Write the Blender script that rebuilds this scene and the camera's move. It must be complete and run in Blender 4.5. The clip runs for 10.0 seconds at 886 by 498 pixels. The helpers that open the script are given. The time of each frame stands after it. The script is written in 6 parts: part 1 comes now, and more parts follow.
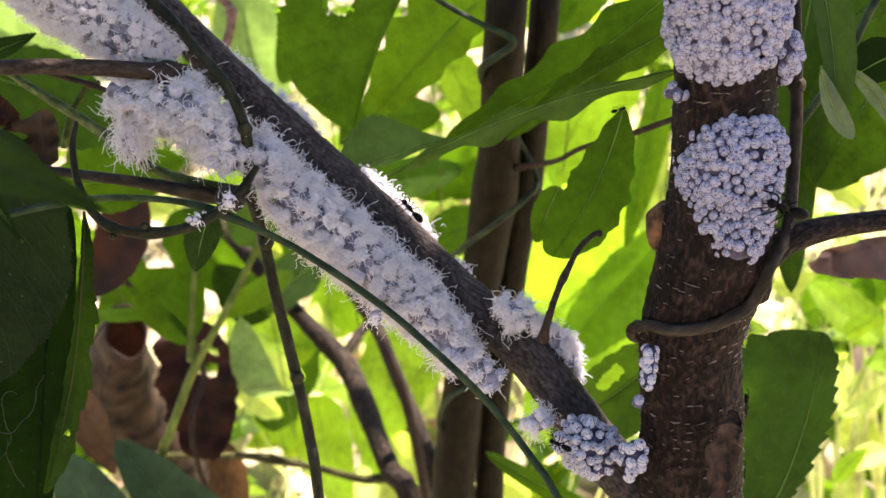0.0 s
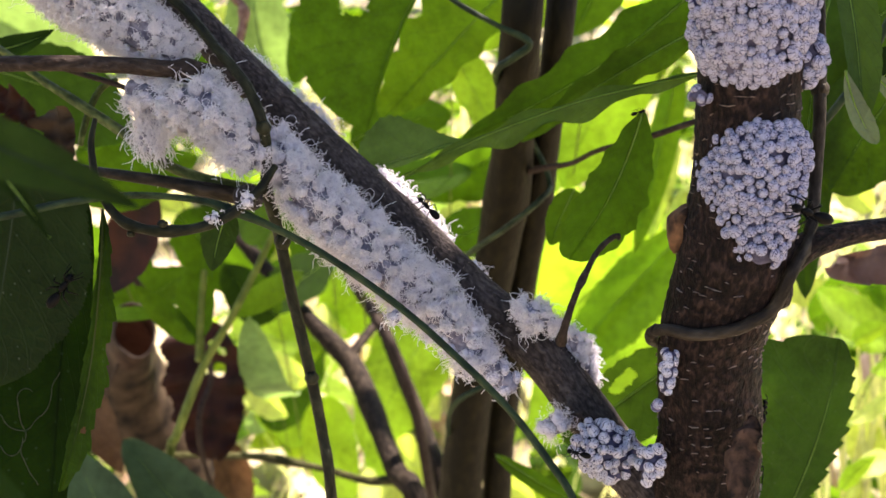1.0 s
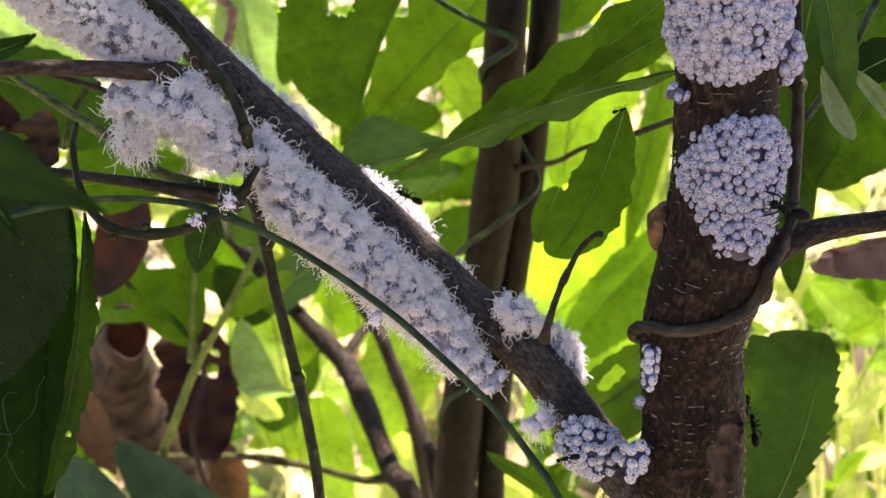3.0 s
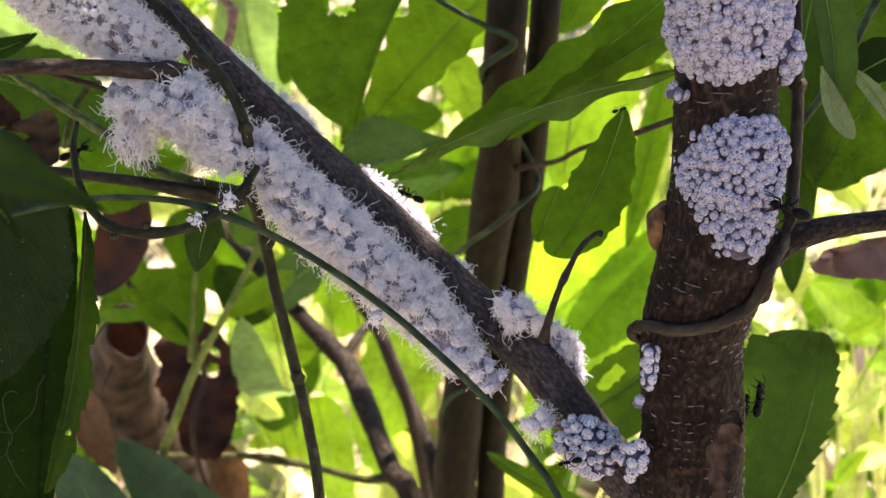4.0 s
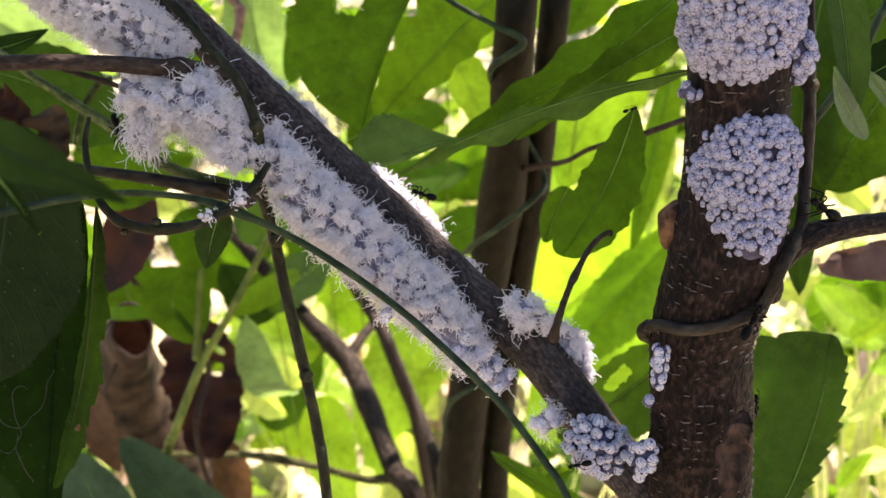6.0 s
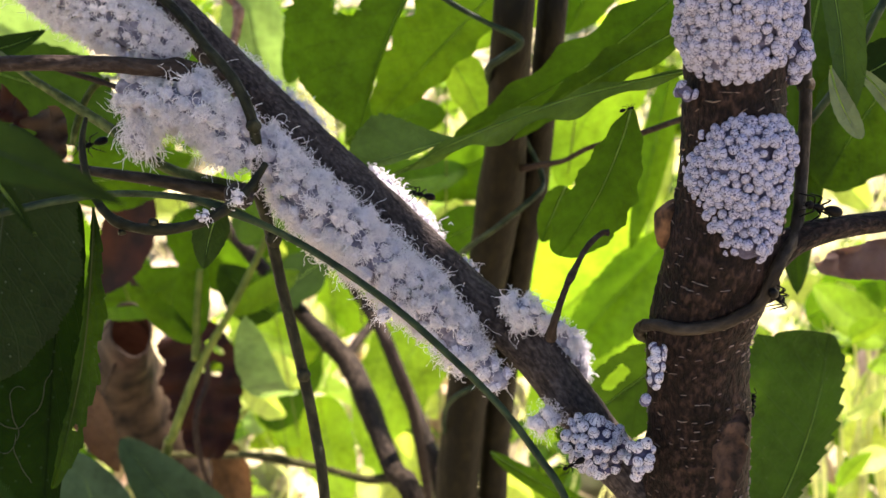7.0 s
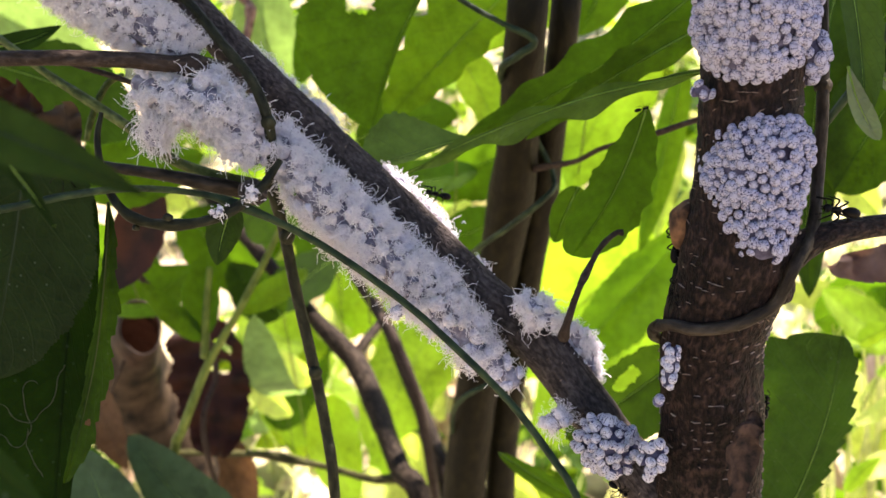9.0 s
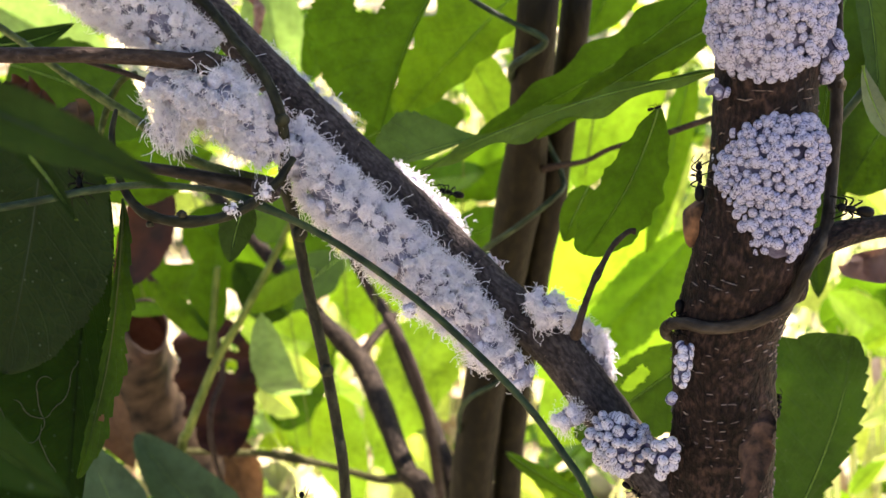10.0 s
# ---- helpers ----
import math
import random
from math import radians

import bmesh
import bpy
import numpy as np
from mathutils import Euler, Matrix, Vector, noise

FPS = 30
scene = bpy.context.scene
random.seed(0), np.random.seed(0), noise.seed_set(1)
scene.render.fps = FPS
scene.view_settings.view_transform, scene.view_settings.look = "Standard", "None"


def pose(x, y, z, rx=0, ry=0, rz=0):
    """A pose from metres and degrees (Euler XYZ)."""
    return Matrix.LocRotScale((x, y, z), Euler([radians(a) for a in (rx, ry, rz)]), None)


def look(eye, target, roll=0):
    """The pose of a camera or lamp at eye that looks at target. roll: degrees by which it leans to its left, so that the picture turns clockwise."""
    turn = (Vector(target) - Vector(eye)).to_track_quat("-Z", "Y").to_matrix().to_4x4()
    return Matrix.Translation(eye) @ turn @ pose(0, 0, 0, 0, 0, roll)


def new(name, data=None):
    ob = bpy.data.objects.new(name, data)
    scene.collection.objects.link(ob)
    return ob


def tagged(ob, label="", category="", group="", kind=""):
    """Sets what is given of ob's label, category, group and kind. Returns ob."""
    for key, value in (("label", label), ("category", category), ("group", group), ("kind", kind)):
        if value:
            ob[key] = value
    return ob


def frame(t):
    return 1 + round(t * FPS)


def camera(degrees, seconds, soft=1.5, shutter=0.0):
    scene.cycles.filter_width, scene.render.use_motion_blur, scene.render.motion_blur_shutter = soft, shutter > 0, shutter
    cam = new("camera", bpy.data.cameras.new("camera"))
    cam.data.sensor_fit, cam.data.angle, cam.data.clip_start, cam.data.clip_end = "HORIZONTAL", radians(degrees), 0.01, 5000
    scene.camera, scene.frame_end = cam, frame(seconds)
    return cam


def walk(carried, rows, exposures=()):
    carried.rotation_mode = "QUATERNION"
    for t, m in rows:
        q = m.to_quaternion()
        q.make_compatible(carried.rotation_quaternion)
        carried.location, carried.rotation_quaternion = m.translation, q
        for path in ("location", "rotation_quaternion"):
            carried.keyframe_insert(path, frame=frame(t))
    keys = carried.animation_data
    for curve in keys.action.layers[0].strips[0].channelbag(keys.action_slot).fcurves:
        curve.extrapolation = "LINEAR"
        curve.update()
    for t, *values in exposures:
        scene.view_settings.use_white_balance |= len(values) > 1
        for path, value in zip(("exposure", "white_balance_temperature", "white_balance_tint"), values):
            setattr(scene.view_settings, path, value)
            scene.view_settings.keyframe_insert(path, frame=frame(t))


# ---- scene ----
cam = camera(50, 10.0)
cam.data.dof.use_dof = True
cam.data.dof.focus_distance = 0.174
cam.data.dof.aperture_fstop = 28
PATH = [
    (0.0, pose(0.00000, -0.00000, 0.75000, 65.000, 0.000, -0.000)),
    (0.5, pose(-0.00049, 0.00032, 0.74998, 65.025, -0.098, 0.135)),
    (1.0, pose(-0.00314, 0.00057, 0.74944, 65.152, -0.497, 0.395)),
    (1.5, pose(-0.00251, 0.00091, 0.74979, 65.112, -0.352, 0.412)),
    (2.0, pose(-0.00163, 0.00064, 0.74985, 65.093, -0.186, 0.284)),
    (2.5, pose(-0.00042, 0.00029, 0.74999, 65.041, 0.058, -0.003)),
    (4.0, pose(0.00008, -0.00004, 0.74993, 65.025, 0.010, 0.072)),
    (4.5, pose(-0.00083, -0.00039, 0.74957, 65.068, -0.072, 0.012)),
    (5.0, pose(-0.00123, 0.00011, 0.74967, 65.082, -0.239, 0.126)),
    (5.5, pose(-0.00191, -0.00018, 0.74920, 65.161, -0.372, 0.331)),
    (7.0, pose(-0.00106, -0.00056, 0.74933, 65.135, -0.235, 0.279)),
    (7.5, pose(-0.00264, -0.00076, 0.74864, 65.229, -0.488, 0.659)),
    (8.0, pose(-0.00277, -0.00099, 0.74837, 65.282, -0.554, 0.779)),
    (8.5, pose(-0.00336, -0.00090, 0.74856, 65.245, -0.624, 0.785)),
    (9.0, pose(-0.00258, -0.00071, 0.74851, 65.265, -0.575, 0.835)),
    (9.5, pose(-0.00354, -0.00154, 0.74801, 65.329, -0.652, 1.195)),
    (10.0, pose(-0.00465, -0.00142, 0.74795, 65.363, -0.723, 1.062)),
]
walk(cam, PATH, exposures=[(0.0, 2.23, 7000, 19), (1.0, 2.15, 7000, 19), (4.5, 2.19, 7000, 19), (7.0, 2.14, 7000, 19), (8.5, 2.19, 7000, 19), (9.2, 2.24, 7000, 19), (10.0, 2.38, 7000, 19)])

# ---- world and sun ----
SUN = Vector((0.42, 0.38, 0.82)).normalized()
world = bpy.data.worlds.new("sky")
world.use_nodes = True
scene.world = world
wn = world.node_tree.nodes
sky = wn.new("ShaderNodeTexSky")
sky.sky_type = "NISHITA"
sky.sun_disc = False
sky.sun_elevation = math.asin(SUN.z)
sky.sun_rotation = math.atan2(SUN.x, SUN.y)
world.node_tree.links.new(sky.outputs[0], wn["Background"].inputs[0])
wn["Background"].inputs[1].default_value = 0.08
lamp = bpy.data.lights.new("sun", "SUN")
lamp.energy, lamp.angle, lamp.color = 5.0, radians(0.6), (1.0, 0.95, 0.86)
sun = new("sun", lamp)
sun.matrix_world = look(SUN * 10, (0, 0, 0))


# ---- materials ----
def material(name):
    m = bpy.data.materials.new(name)
    m.use_nodes = True
    nt = m.node_tree
    return m, nt, nt.nodes, nt.links, nt.nodes["Principled BSDF"]


def ramp(nodes, stops):
    r = nodes.new("ShaderNodeValToRGB")
    e = r.color_ramp.elements
    while len(e) < len(stops):
        e.new(0.5)
    for el, (p, c) in zip(e, stops):
        el.position, el.color = p, (*c, 1)
    return r


def noise_tex(nodes, links, scale, detail=4, coords="Object", stretch=None):
    if coords == "grain":
        tc = nodes.new("ShaderNodeAttribute")
        tc.attribute_name = "grain"
        coords = "Vector"
    else:
        tc = nodes.new("ShaderNodeTexCoord")
    n = nodes.new("ShaderNodeTexNoise")
    n.inputs["Scale"].default_value, n.inputs["Detail"].default_value = scale, detail
    if stretch:
        mp = nodes.new("ShaderNodeMapping")
        mp.inputs["Scale"].default_value = stretch
        links.new(tc.outputs[coords], mp.inputs[0])
        links.new(mp.outputs[0], n.inputs["Vector"])
    else:
        links.new(tc.outputs[coords], n.inputs["Vector"])
    return n


def math_node(nodes, links, op, a, b=None, c=None):
    n = nodes.new("ShaderNodeMath")
    n.operation = op
    for i, v in enumerate((a, b, c)):
        if v is None:
            continue
        if isinstance(v, (int, float)):
            n.inputs[i].default_value = v
        else:
            links.new(v, n.inputs[i])
    return n.outputs[0]


def bumped(nodes, links, p, height, strength, distance):
    b = nodes.new("ShaderNodeBump")
    b.inputs["Strength"].default_value, b.inputs["Distance"].default_value = strength, distance
    links.new(height, b.inputs["Height"])
    links.new(b.outputs[0], p.inputs["Normal"])
    return b


def bark(name, dark, mid, light, scale=500, rough=0.75, stretch=(1, 1, 0.5), bump=0.9):
    """Bark with a coarse mottle and a fine grain along the stem."""
    m, nt, N, L, p = material(name)
    a = noise_tex(N, L, scale, 6, "grain", stretch)
    b = noise_tex(N, L, scale * 0.14, 3, "grain", (1, 1, 0.6))
    f = math_node(N, L, "ADD", math_node(N, L, "MULTIPLY", a.outputs[0], 0.72), math_node(N, L, "MULTIPLY", b.outputs[0], 0.28))
    c = noise_tex(N, L, scale * 0.3, 3, "grain", (1, 1, 0.3))
    crack = N.new("ShaderNodeMapRange")
    crack.inputs["From Min"].default_value, crack.inputs["From Max"].default_value = 0.0, 0.045
    crack.inputs["To Min"].default_value, crack.inputs["To Max"].default_value = 0.085, 0.0
    L.new(math_node(N, L, "ABSOLUTE", math_node(N, L, "SUBTRACT", c.outputs[0], 0.5)), crack.inputs["Value"])
    f = math_node(N, L, "SUBTRACT", f, crack.outputs[0])
    r = ramp(N, [(0.36, dark), (0.49, mid), (0.63, light)])
    L.new(f, r.inputs[0])
    L.new(r.outputs[0], p.inputs["Base Color"])
    p.inputs["Roughness"].default_value = rough
    p.inputs["Specular IOR Level"].default_value = 0.12
    bumped(N, L, p, f, bump, 0.0014)
    return m


def leaf_material(name, face, glow, vein, ribs=9, share=0.5, spots=0.0, gloss=0.5, spot=(0.03, 0.022, 0.008), dots=130, web=0.35, relief=0.8):
    """A thin leaf: a waxy face, light passing through, veins and blotches."""
    m, nt, N, L, p = material(name)
    uv = N.new("ShaderNodeUVMap")
    sep = N.new("ShaderNodeSeparateXYZ")
    L.new(uv.outputs[0], sep.inputs[0])
    across = math_node(N, L, "ABSOLUTE", math_node(N, L, "SUBTRACT", sep.outputs[1], 0.5))
    t = math_node(N, L, "MULTIPLY", math_node(N, L, "SUBTRACT", sep.outputs[0], math_node(N, L, "MULTIPLY", across, 0.55)), ribs)
    d = math_node(N, L, "PINGPONG", t, 0.5)
    side = N.new("ShaderNodeMapRange")
    side.inputs["From Min"].default_value, side.inputs["From Max"].default_value = 0.015, 0.075
    side.inputs["To Min"].default_value, side.inputs["To Max"].default_value = 0.75, 0.0
    L.new(d, side.inputs["Value"])
    mid = N.new("ShaderNodeMapRange")
    mid.inputs["From Min"].default_value, mid.inputs["From Max"].default_value = 0.008, 0.022
    mid.inputs["To Min"].default_value, mid.inputs["To Max"].default_value = 1.0, 0.0
    L.new(across, mid.inputs["Value"])
    v = math_node(N, L, "MAXIMUM", side.outputs[0], mid.outputs[0])
    net = N.new("ShaderNodeTexVoronoi")
    net.feature = "DISTANCE_TO_EDGE"
    net.inputs["Scale"].default_value = 420
    tco = N.new("ShaderNodeTexCoord")
    L.new(tco.outputs["Object"], net.inputs["Vector"])
    mesh = N.new("ShaderNodeMapRange")
    mesh.inputs["From Min"].default_value, mesh.inputs["From Max"].default_value = 0.02, 0.16
    mesh.inputs["To Min"].default_value, mesh.inputs["To Max"].default_value = web, 0.0
    L.new(net.outputs["Distance"], mesh.inputs["Value"])
    v = math_node(N, L, "MAXIMUM", v, mesh.outputs[0])
    big = noise_tex(N, L, 45, 3)
    fine = noise_tex(N, L, 900, 3)
    info = N.new("ShaderNodeObjectInfo")
    var = math_node(N, L, "ADD", math_node(N, L, "SUBTRACT", math_node(N, L, "MULTIPLY", big.outputs[0], 1.5), 0.3), math_node(N, L, "MULTIPLY", info.outputs["Random"], 0.35))
    var = math_node(N, L, "ADD", math_node(N, L, "ADD", var, 0.17), math_node(N, L, "MULTIPLY", fine.outputs[0], 0.4))
    middle = noise_tex(N, L, 260, 5)
    var = math_node(N, L, "ADD", var, math_node(N, L, "MULTIPLY", math_node(N, L, "SUBTRACT", middle.outputs[0], 0.5), 0.9))
    hsv = N.new("ShaderNodeHueSaturation")
    hsv.inputs["Color"].default_value = (*face, 1)
    L.new(var, hsv.inputs["Value"])
    mix = N.new("ShaderNodeMix")
    mix.data_type = "RGBA"
    L.new(math_node(N, L, "MULTIPLY", v, 0.45), mix.inputs[0])
    L.new(hsv.outputs[0], mix.inputs[6])
    mix.inputs[7].default_value = (*vein, 1)
    colour = mix.outputs[2]
    if spots:
        sp = N.new("ShaderNodeTexVoronoi")
        tc = N.new("ShaderNodeTexCoord")
        sp.inputs["Scale"].default_value = dots
        L.new(tc.outputs["Object"], sp.inputs["Vector"])
        hit = N.new("ShaderNodeMapRange")
        hit.inputs["From Min"].default_value, hit.inputs["From Max"].default_value = 0.07, 0.12
        hit.inputs["To Min"].default_value, hit.inputs["To Max"].default_value = spots, 0.0
        L.new(sp.outputs["Distance"], hit.inputs["Value"])
        m2 = N.new("ShaderNodeMix")
        m2.data_type = "RGBA"
        L.new(hit.outputs[0], m2.inputs[0])
        L.new(colour, m2.inputs[6])
        m2.inputs[7].default_value = (*spot, 1)
        colour = m2.outputs[2]
    L.new(colour, p.inputs["Base Color"])
    p.inputs["Roughness"].default_value = gloss
    p.inputs["Specular IOR Level"].default_value = 0.09
    h = math_node(N, L, "ADD", math_node(N, L, "MULTIPLY", v, relief), math_node(N, L, "MULTIPLY", fine.outputs[0], 1.1 - relief))
    bumped(N, L, p, h, 0.5, 0.0008)
    tl = N.new("ShaderNodeBsdfTranslucent")
    h2 = N.new("ShaderNodeHueSaturation")
    h2.inputs["Color"].default_value = (*glow, 1)
    L.new(math_node(N, L, "SUBTRACT", math_node(N, L, "ADD", var, 0.15), math_node(N, L, "MULTIPLY", v, 0.3)), h2.inputs["Value"])
    L.new(h2.outputs[0], tl.inputs["Color"])
    ms = N.new("ShaderNodeMixShader")
    ms.inputs[0].default_value = share
    L.new(p.outputs[0], ms.inputs[1])
    L.new(tl.outputs[0], ms.inputs[2])
    L.new(ms.outputs[0], N["Material Output"].inputs["Surface"])
    return m


def plain(name, a, b, scale, rough=0.7, bump=0.0, through_light=None, shine=0.3):
    """Two tones mixed by a noise; through_light adds a translucent share."""
    m, nt, N, L, p = material(name)
    n = noise_tex(N, L, scale, 8)
    r = ramp(N, [(0.35, a), (0.65, b)])
    L.new(n.outputs[0], r.inputs[0])
    L.new(r.outputs[0], p.inputs["Base Color"])
    p.inputs["Roughness"].default_value = rough
    p.inputs["Specular IOR Level"].default_value = shine
    if bump:
        bumped(N, L, p, n.outputs[0], bump, 0.0005)
    if through_light:
        tl = N.new("ShaderNodeBsdfTranslucent")
        tl.inputs["Color"].default_value = (*through_light, 1)
        ms = N.new("ShaderNodeMixShader")
        ms.inputs[0].default_value = 0.35
        L.new(p.outputs[0], ms.inputs[1])
        L.new(tl.outputs[0], ms.inputs[2])
        L.new(ms.outputs[0], N["Material Output"].inputs["Surface"])
    return m


TRUNK_BARK = bark("trunk bark", (0.0022, 0.0011, 0.001), (0.0098, 0.005, 0.0043), (0.04, 0.0225, 0.018), 1500, 0.7, (0.7, 0.7, 0.42), 1.0)
BRANCH_BARK = bark("branch bark", (0.02, 0.0152, 0.0148), (0.043, 0.0335, 0.032), (0.085, 0.068, 0.064), 1300, 0.75, (1, 1, 0.6))
TWIG_BARK = bark("twig bark", (0.0225, 0.0143, 0.011), (0.038, 0.0258, 0.0205), (0.06, 0.044, 0.036), 1100)
PINK_BARK = bark("reddish twig bark", (0.12, 0.06, 0.05), (0.22, 0.13, 0.1), (0.34, 0.22, 0.18), 500)
# brown twig bark made darker, so the back branch looks shaded
SHADED_TWIG_BARK = bark("twig bark darkened for shade", (0.00825, 0.00525, 0.003375), (0.02025, 0.0135, 0.009), (0.0465, 0.033, 0.02325), 600)
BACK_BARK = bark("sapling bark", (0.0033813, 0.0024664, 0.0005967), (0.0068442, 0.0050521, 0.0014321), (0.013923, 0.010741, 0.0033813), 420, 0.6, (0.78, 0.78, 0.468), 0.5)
VINE_BARK = bark("smooth vine bark", (0.012, 0.0085, 0.006), (0.026, 0.0195, 0.014), (0.05, 0.039, 0.029), 500, 0.6)
LENTICEL = plain("lenticel", (0.11, 0.075, 0.058), (0.26, 0.19, 0.15), 900, 0.8)
VINE = bark("vine skin", (0.007776, 0.008064, 0.00432), (0.01728, 0.018144, 0.0096), (0.0324, 0.03276, 0.01824), 600, 0.55)
SHOOT = bark("pale hairy shoot", (0.0352, 0.0464, 0.011904), (0.07392, 0.0912, 0.0248), (0.13728, 0.16, 0.0496), 700, 0.7)
OLIVE_BARK = bark("olive twig bark", (0.024, 0.023, 0.008), (0.05, 0.048, 0.016), (0.085, 0.08, 0.03), 500, 0.6)
GREEN_STEM = bark("green stem", (0.0102, 0.0187, 0.00935), (0.0221, 0.03825, 0.017), (0.0425, 0.0595, 0.0255), 500, 0.5)
PALE_STEM = bark("pale green stem", (0.0756, 0.1001, 0.0168), (0.1323, 0.1617, 0.028), (0.189, 0.2156, 0.0448), 300, 0.5)
WAX = plain("white wax", (0.37, 0.36, 0.5), (0.6, 0.585, 0.74), 1500, 0.8, 0, (0.6, 0.6, 0.72))
SNOW = plain("snowy wax", (0.62, 0.585, 0.68), (0.86, 0.825, 0.9), 900, 0.85, 0.3, (0.8, 0.77, 0.86))
MATTED = plain("matted wool", (0.58, 0.545, 0.62), (0.84, 0.8, 0.87), 700, 0.9, 0.5, (0.82, 0.79, 0.86))
APHID = plain("lilac grey body", (0.05, 0.045, 0.1), (0.11, 0.1, 0.19), 1200, 0.7)
WOOL = plain("wool threads", (0.92, 0.88, 0.93), (0.98, 0.945, 0.98), 900, 0.85, 0, (0.98, 0.95, 0.98))
# dark core colour that paints the shade in gaps between aphids
BODY_GAP_SHADE = plain("painted shade between bodies", (0.035, 0.03, 0.06), (0.085, 0.078, 0.13), 900, 0.8, 0.6)
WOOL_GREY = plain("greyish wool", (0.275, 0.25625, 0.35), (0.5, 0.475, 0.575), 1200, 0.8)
# grey-lilac core colour that paints the crevice shade between wool heads
WOOL_GAP_SHADE = plain("painted shade between wool heads", (0.1, 0.09, 0.13), (0.3, 0.285, 0.35), 700, 0.9, 0.8)
ANT_BLACK = plain("black ant shell", (0.003, 0.003, 0.0034), (0.006, 0.005, 0.0045), 900, 0.45, shine=0.06)
LEAF_MID = leaf_material("mid green leaf", (0.01833, 0.047, 0.004512), (0.09212, 0.19552, 0.004888), (0.047, 0.094, 0.01269), 9, 0.55, 0.6)
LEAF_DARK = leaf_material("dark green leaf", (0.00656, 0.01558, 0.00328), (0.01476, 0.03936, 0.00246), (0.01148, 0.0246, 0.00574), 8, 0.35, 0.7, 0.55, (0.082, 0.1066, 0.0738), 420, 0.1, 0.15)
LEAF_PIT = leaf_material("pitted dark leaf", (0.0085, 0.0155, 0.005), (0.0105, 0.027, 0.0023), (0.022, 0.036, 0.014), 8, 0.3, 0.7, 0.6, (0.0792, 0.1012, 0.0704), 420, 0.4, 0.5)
# deep shade is put into this near-black leaf colour
LEAF_DEEP = leaf_material("leaf with deep shade in its colour", (0.0034, 0.0085, 0.0016), (0.01, 0.03, 0.0015), (0.006, 0.014, 0.003), 8, 0.3, 0.5, 0.6, (0.03, 0.045, 0.03), 300, 0.2, 0.4)
for dull, level in ((LEAF_DARK, 0.06), (LEAF_PIT, 0.06), (LEAF_DEEP, 0.03)):
    dull.node_tree.nodes["Principled BSDF"].inputs["Specular IOR Level"].default_value = level
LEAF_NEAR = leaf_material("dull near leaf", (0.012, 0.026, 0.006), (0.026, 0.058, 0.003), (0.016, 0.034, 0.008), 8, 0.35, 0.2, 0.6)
# darker copy of the green leaf, its shade put into the colour
LEAF_SHADE = leaf_material("green leaf with shade in its colour", (0.01428, 0.03276, 0.00588), (0.0546, 0.1176, 0.00336), (0.02352, 0.0462, 0.00924), 9, 0.4, 0.3, 0.5, (0.084, 0.1092, 0.0756), 330, 0.3)
LEAF_EDGE = leaf_material("hanging green leaf", (0.0112, 0.0288, 0.0032), (0.048, 0.108, 0.0032), (0.024, 0.044, 0.008), 9, 0.45, 0.4, 0.5, (0.0672, 0.08736, 0.06048), 330, 0.3)
LEAF_TOOTH = leaf_material("toothed green leaf", (0.0175, 0.044, 0.0068), (0.042, 0.095, 0.0035), (0.05, 0.092, 0.022), 9, 0.4, 0.4, 0.5, (0.084, 0.1092, 0.0756), 330, 0.3)
# brighter copy of LEAF_MID, with the sun's brightening put into its colours
LEAF_BRIGHT = leaf_material("green leaf brightened as if sunlit", (0.1, 0.17, 0.02), (0.44, 0.72, 0.03), (0.2, 0.3, 0.05), 8, 0.6, 0.5)
LEAF_GREY = leaf_material("grey green leaf", (0.03182, 0.0602, 0.0172), (0.0946, 0.172, 0.01118), (0.0516, 0.086, 0.0301), 7, 0.4, 0.5)
LEAF_BLUE = leaf_material("bluish green leaf", (0.052, 0.08, 0.046), (0.0255, 0.06375, 0.01275), (0.0425, 0.0765, 0.03825), 6, 0.35, 0.4)
LEAF_UNDER = leaf_material("pale leaf underside", (0.125, 0.15, 0.09), (0.1, 0.16, 0.04), (0.2, 0.23, 0.16), 8, 0.35, 0.3, 0.35)
LEAF_UNDER_DARK = leaf_material("dull hanging leaf", (0.022, 0.042, 0.012), (0.05, 0.1, 0.006), (0.04, 0.065, 0.022), 9, 0.35, 0.3, 0.5)
LEAF_FOLD = leaf_material("dull folded leaf", (0.055, 0.098, 0.025), (0.08, 0.15, 0.014), (0.075, 0.12, 0.04), 7, 0.3, 0.8, 0.6)
# LEAF_MID scaled up, so the colour itself carries the lit look
LEAF_LIT = leaf_material("lit copy of green leaf", (0.038, 0.085, 0.0075), (0.165, 0.315, 0.0075), (0.09, 0.16, 0.03), 7, 0.55, 0.8, dots=170)
LEAF_PALE = leaf_material("pale green leaf", (0.15, 0.22, 0.075), (0.25, 0.4, 0.075), (0.25, 0.33, 0.13), 12, 0.4, 0.4, 0.35)
# strong sunlight is put into this colour, far paler than the other leaves
LEAF_SUN = leaf_material("leaf paled by painted sunlight", (0.42, 0.48, 0.13), (0.62, 0.78, 0.07), (0.45, 0.5, 0.18), 8, 0.45, 0.3, 0.35)
LEAF_DEAD = leaf_material("dead brown leaf", (0.10, 0.06, 0.035), (0.12, 0.055, 0.02), (0.05, 0.03, 0.018), 7, 0.3, 0.6, 0.7)
TRAIL = plain("dry grub trail", (0.012, 0.018, 0.008), (0.038, 0.046, 0.026), 1200, 0.85)
RIB = plain("leaf rib", (0.1, 0.18, 0.03), (0.16, 0.26, 0.05), 300, 0.6, 0, (0.6, 0.85, 0.08))
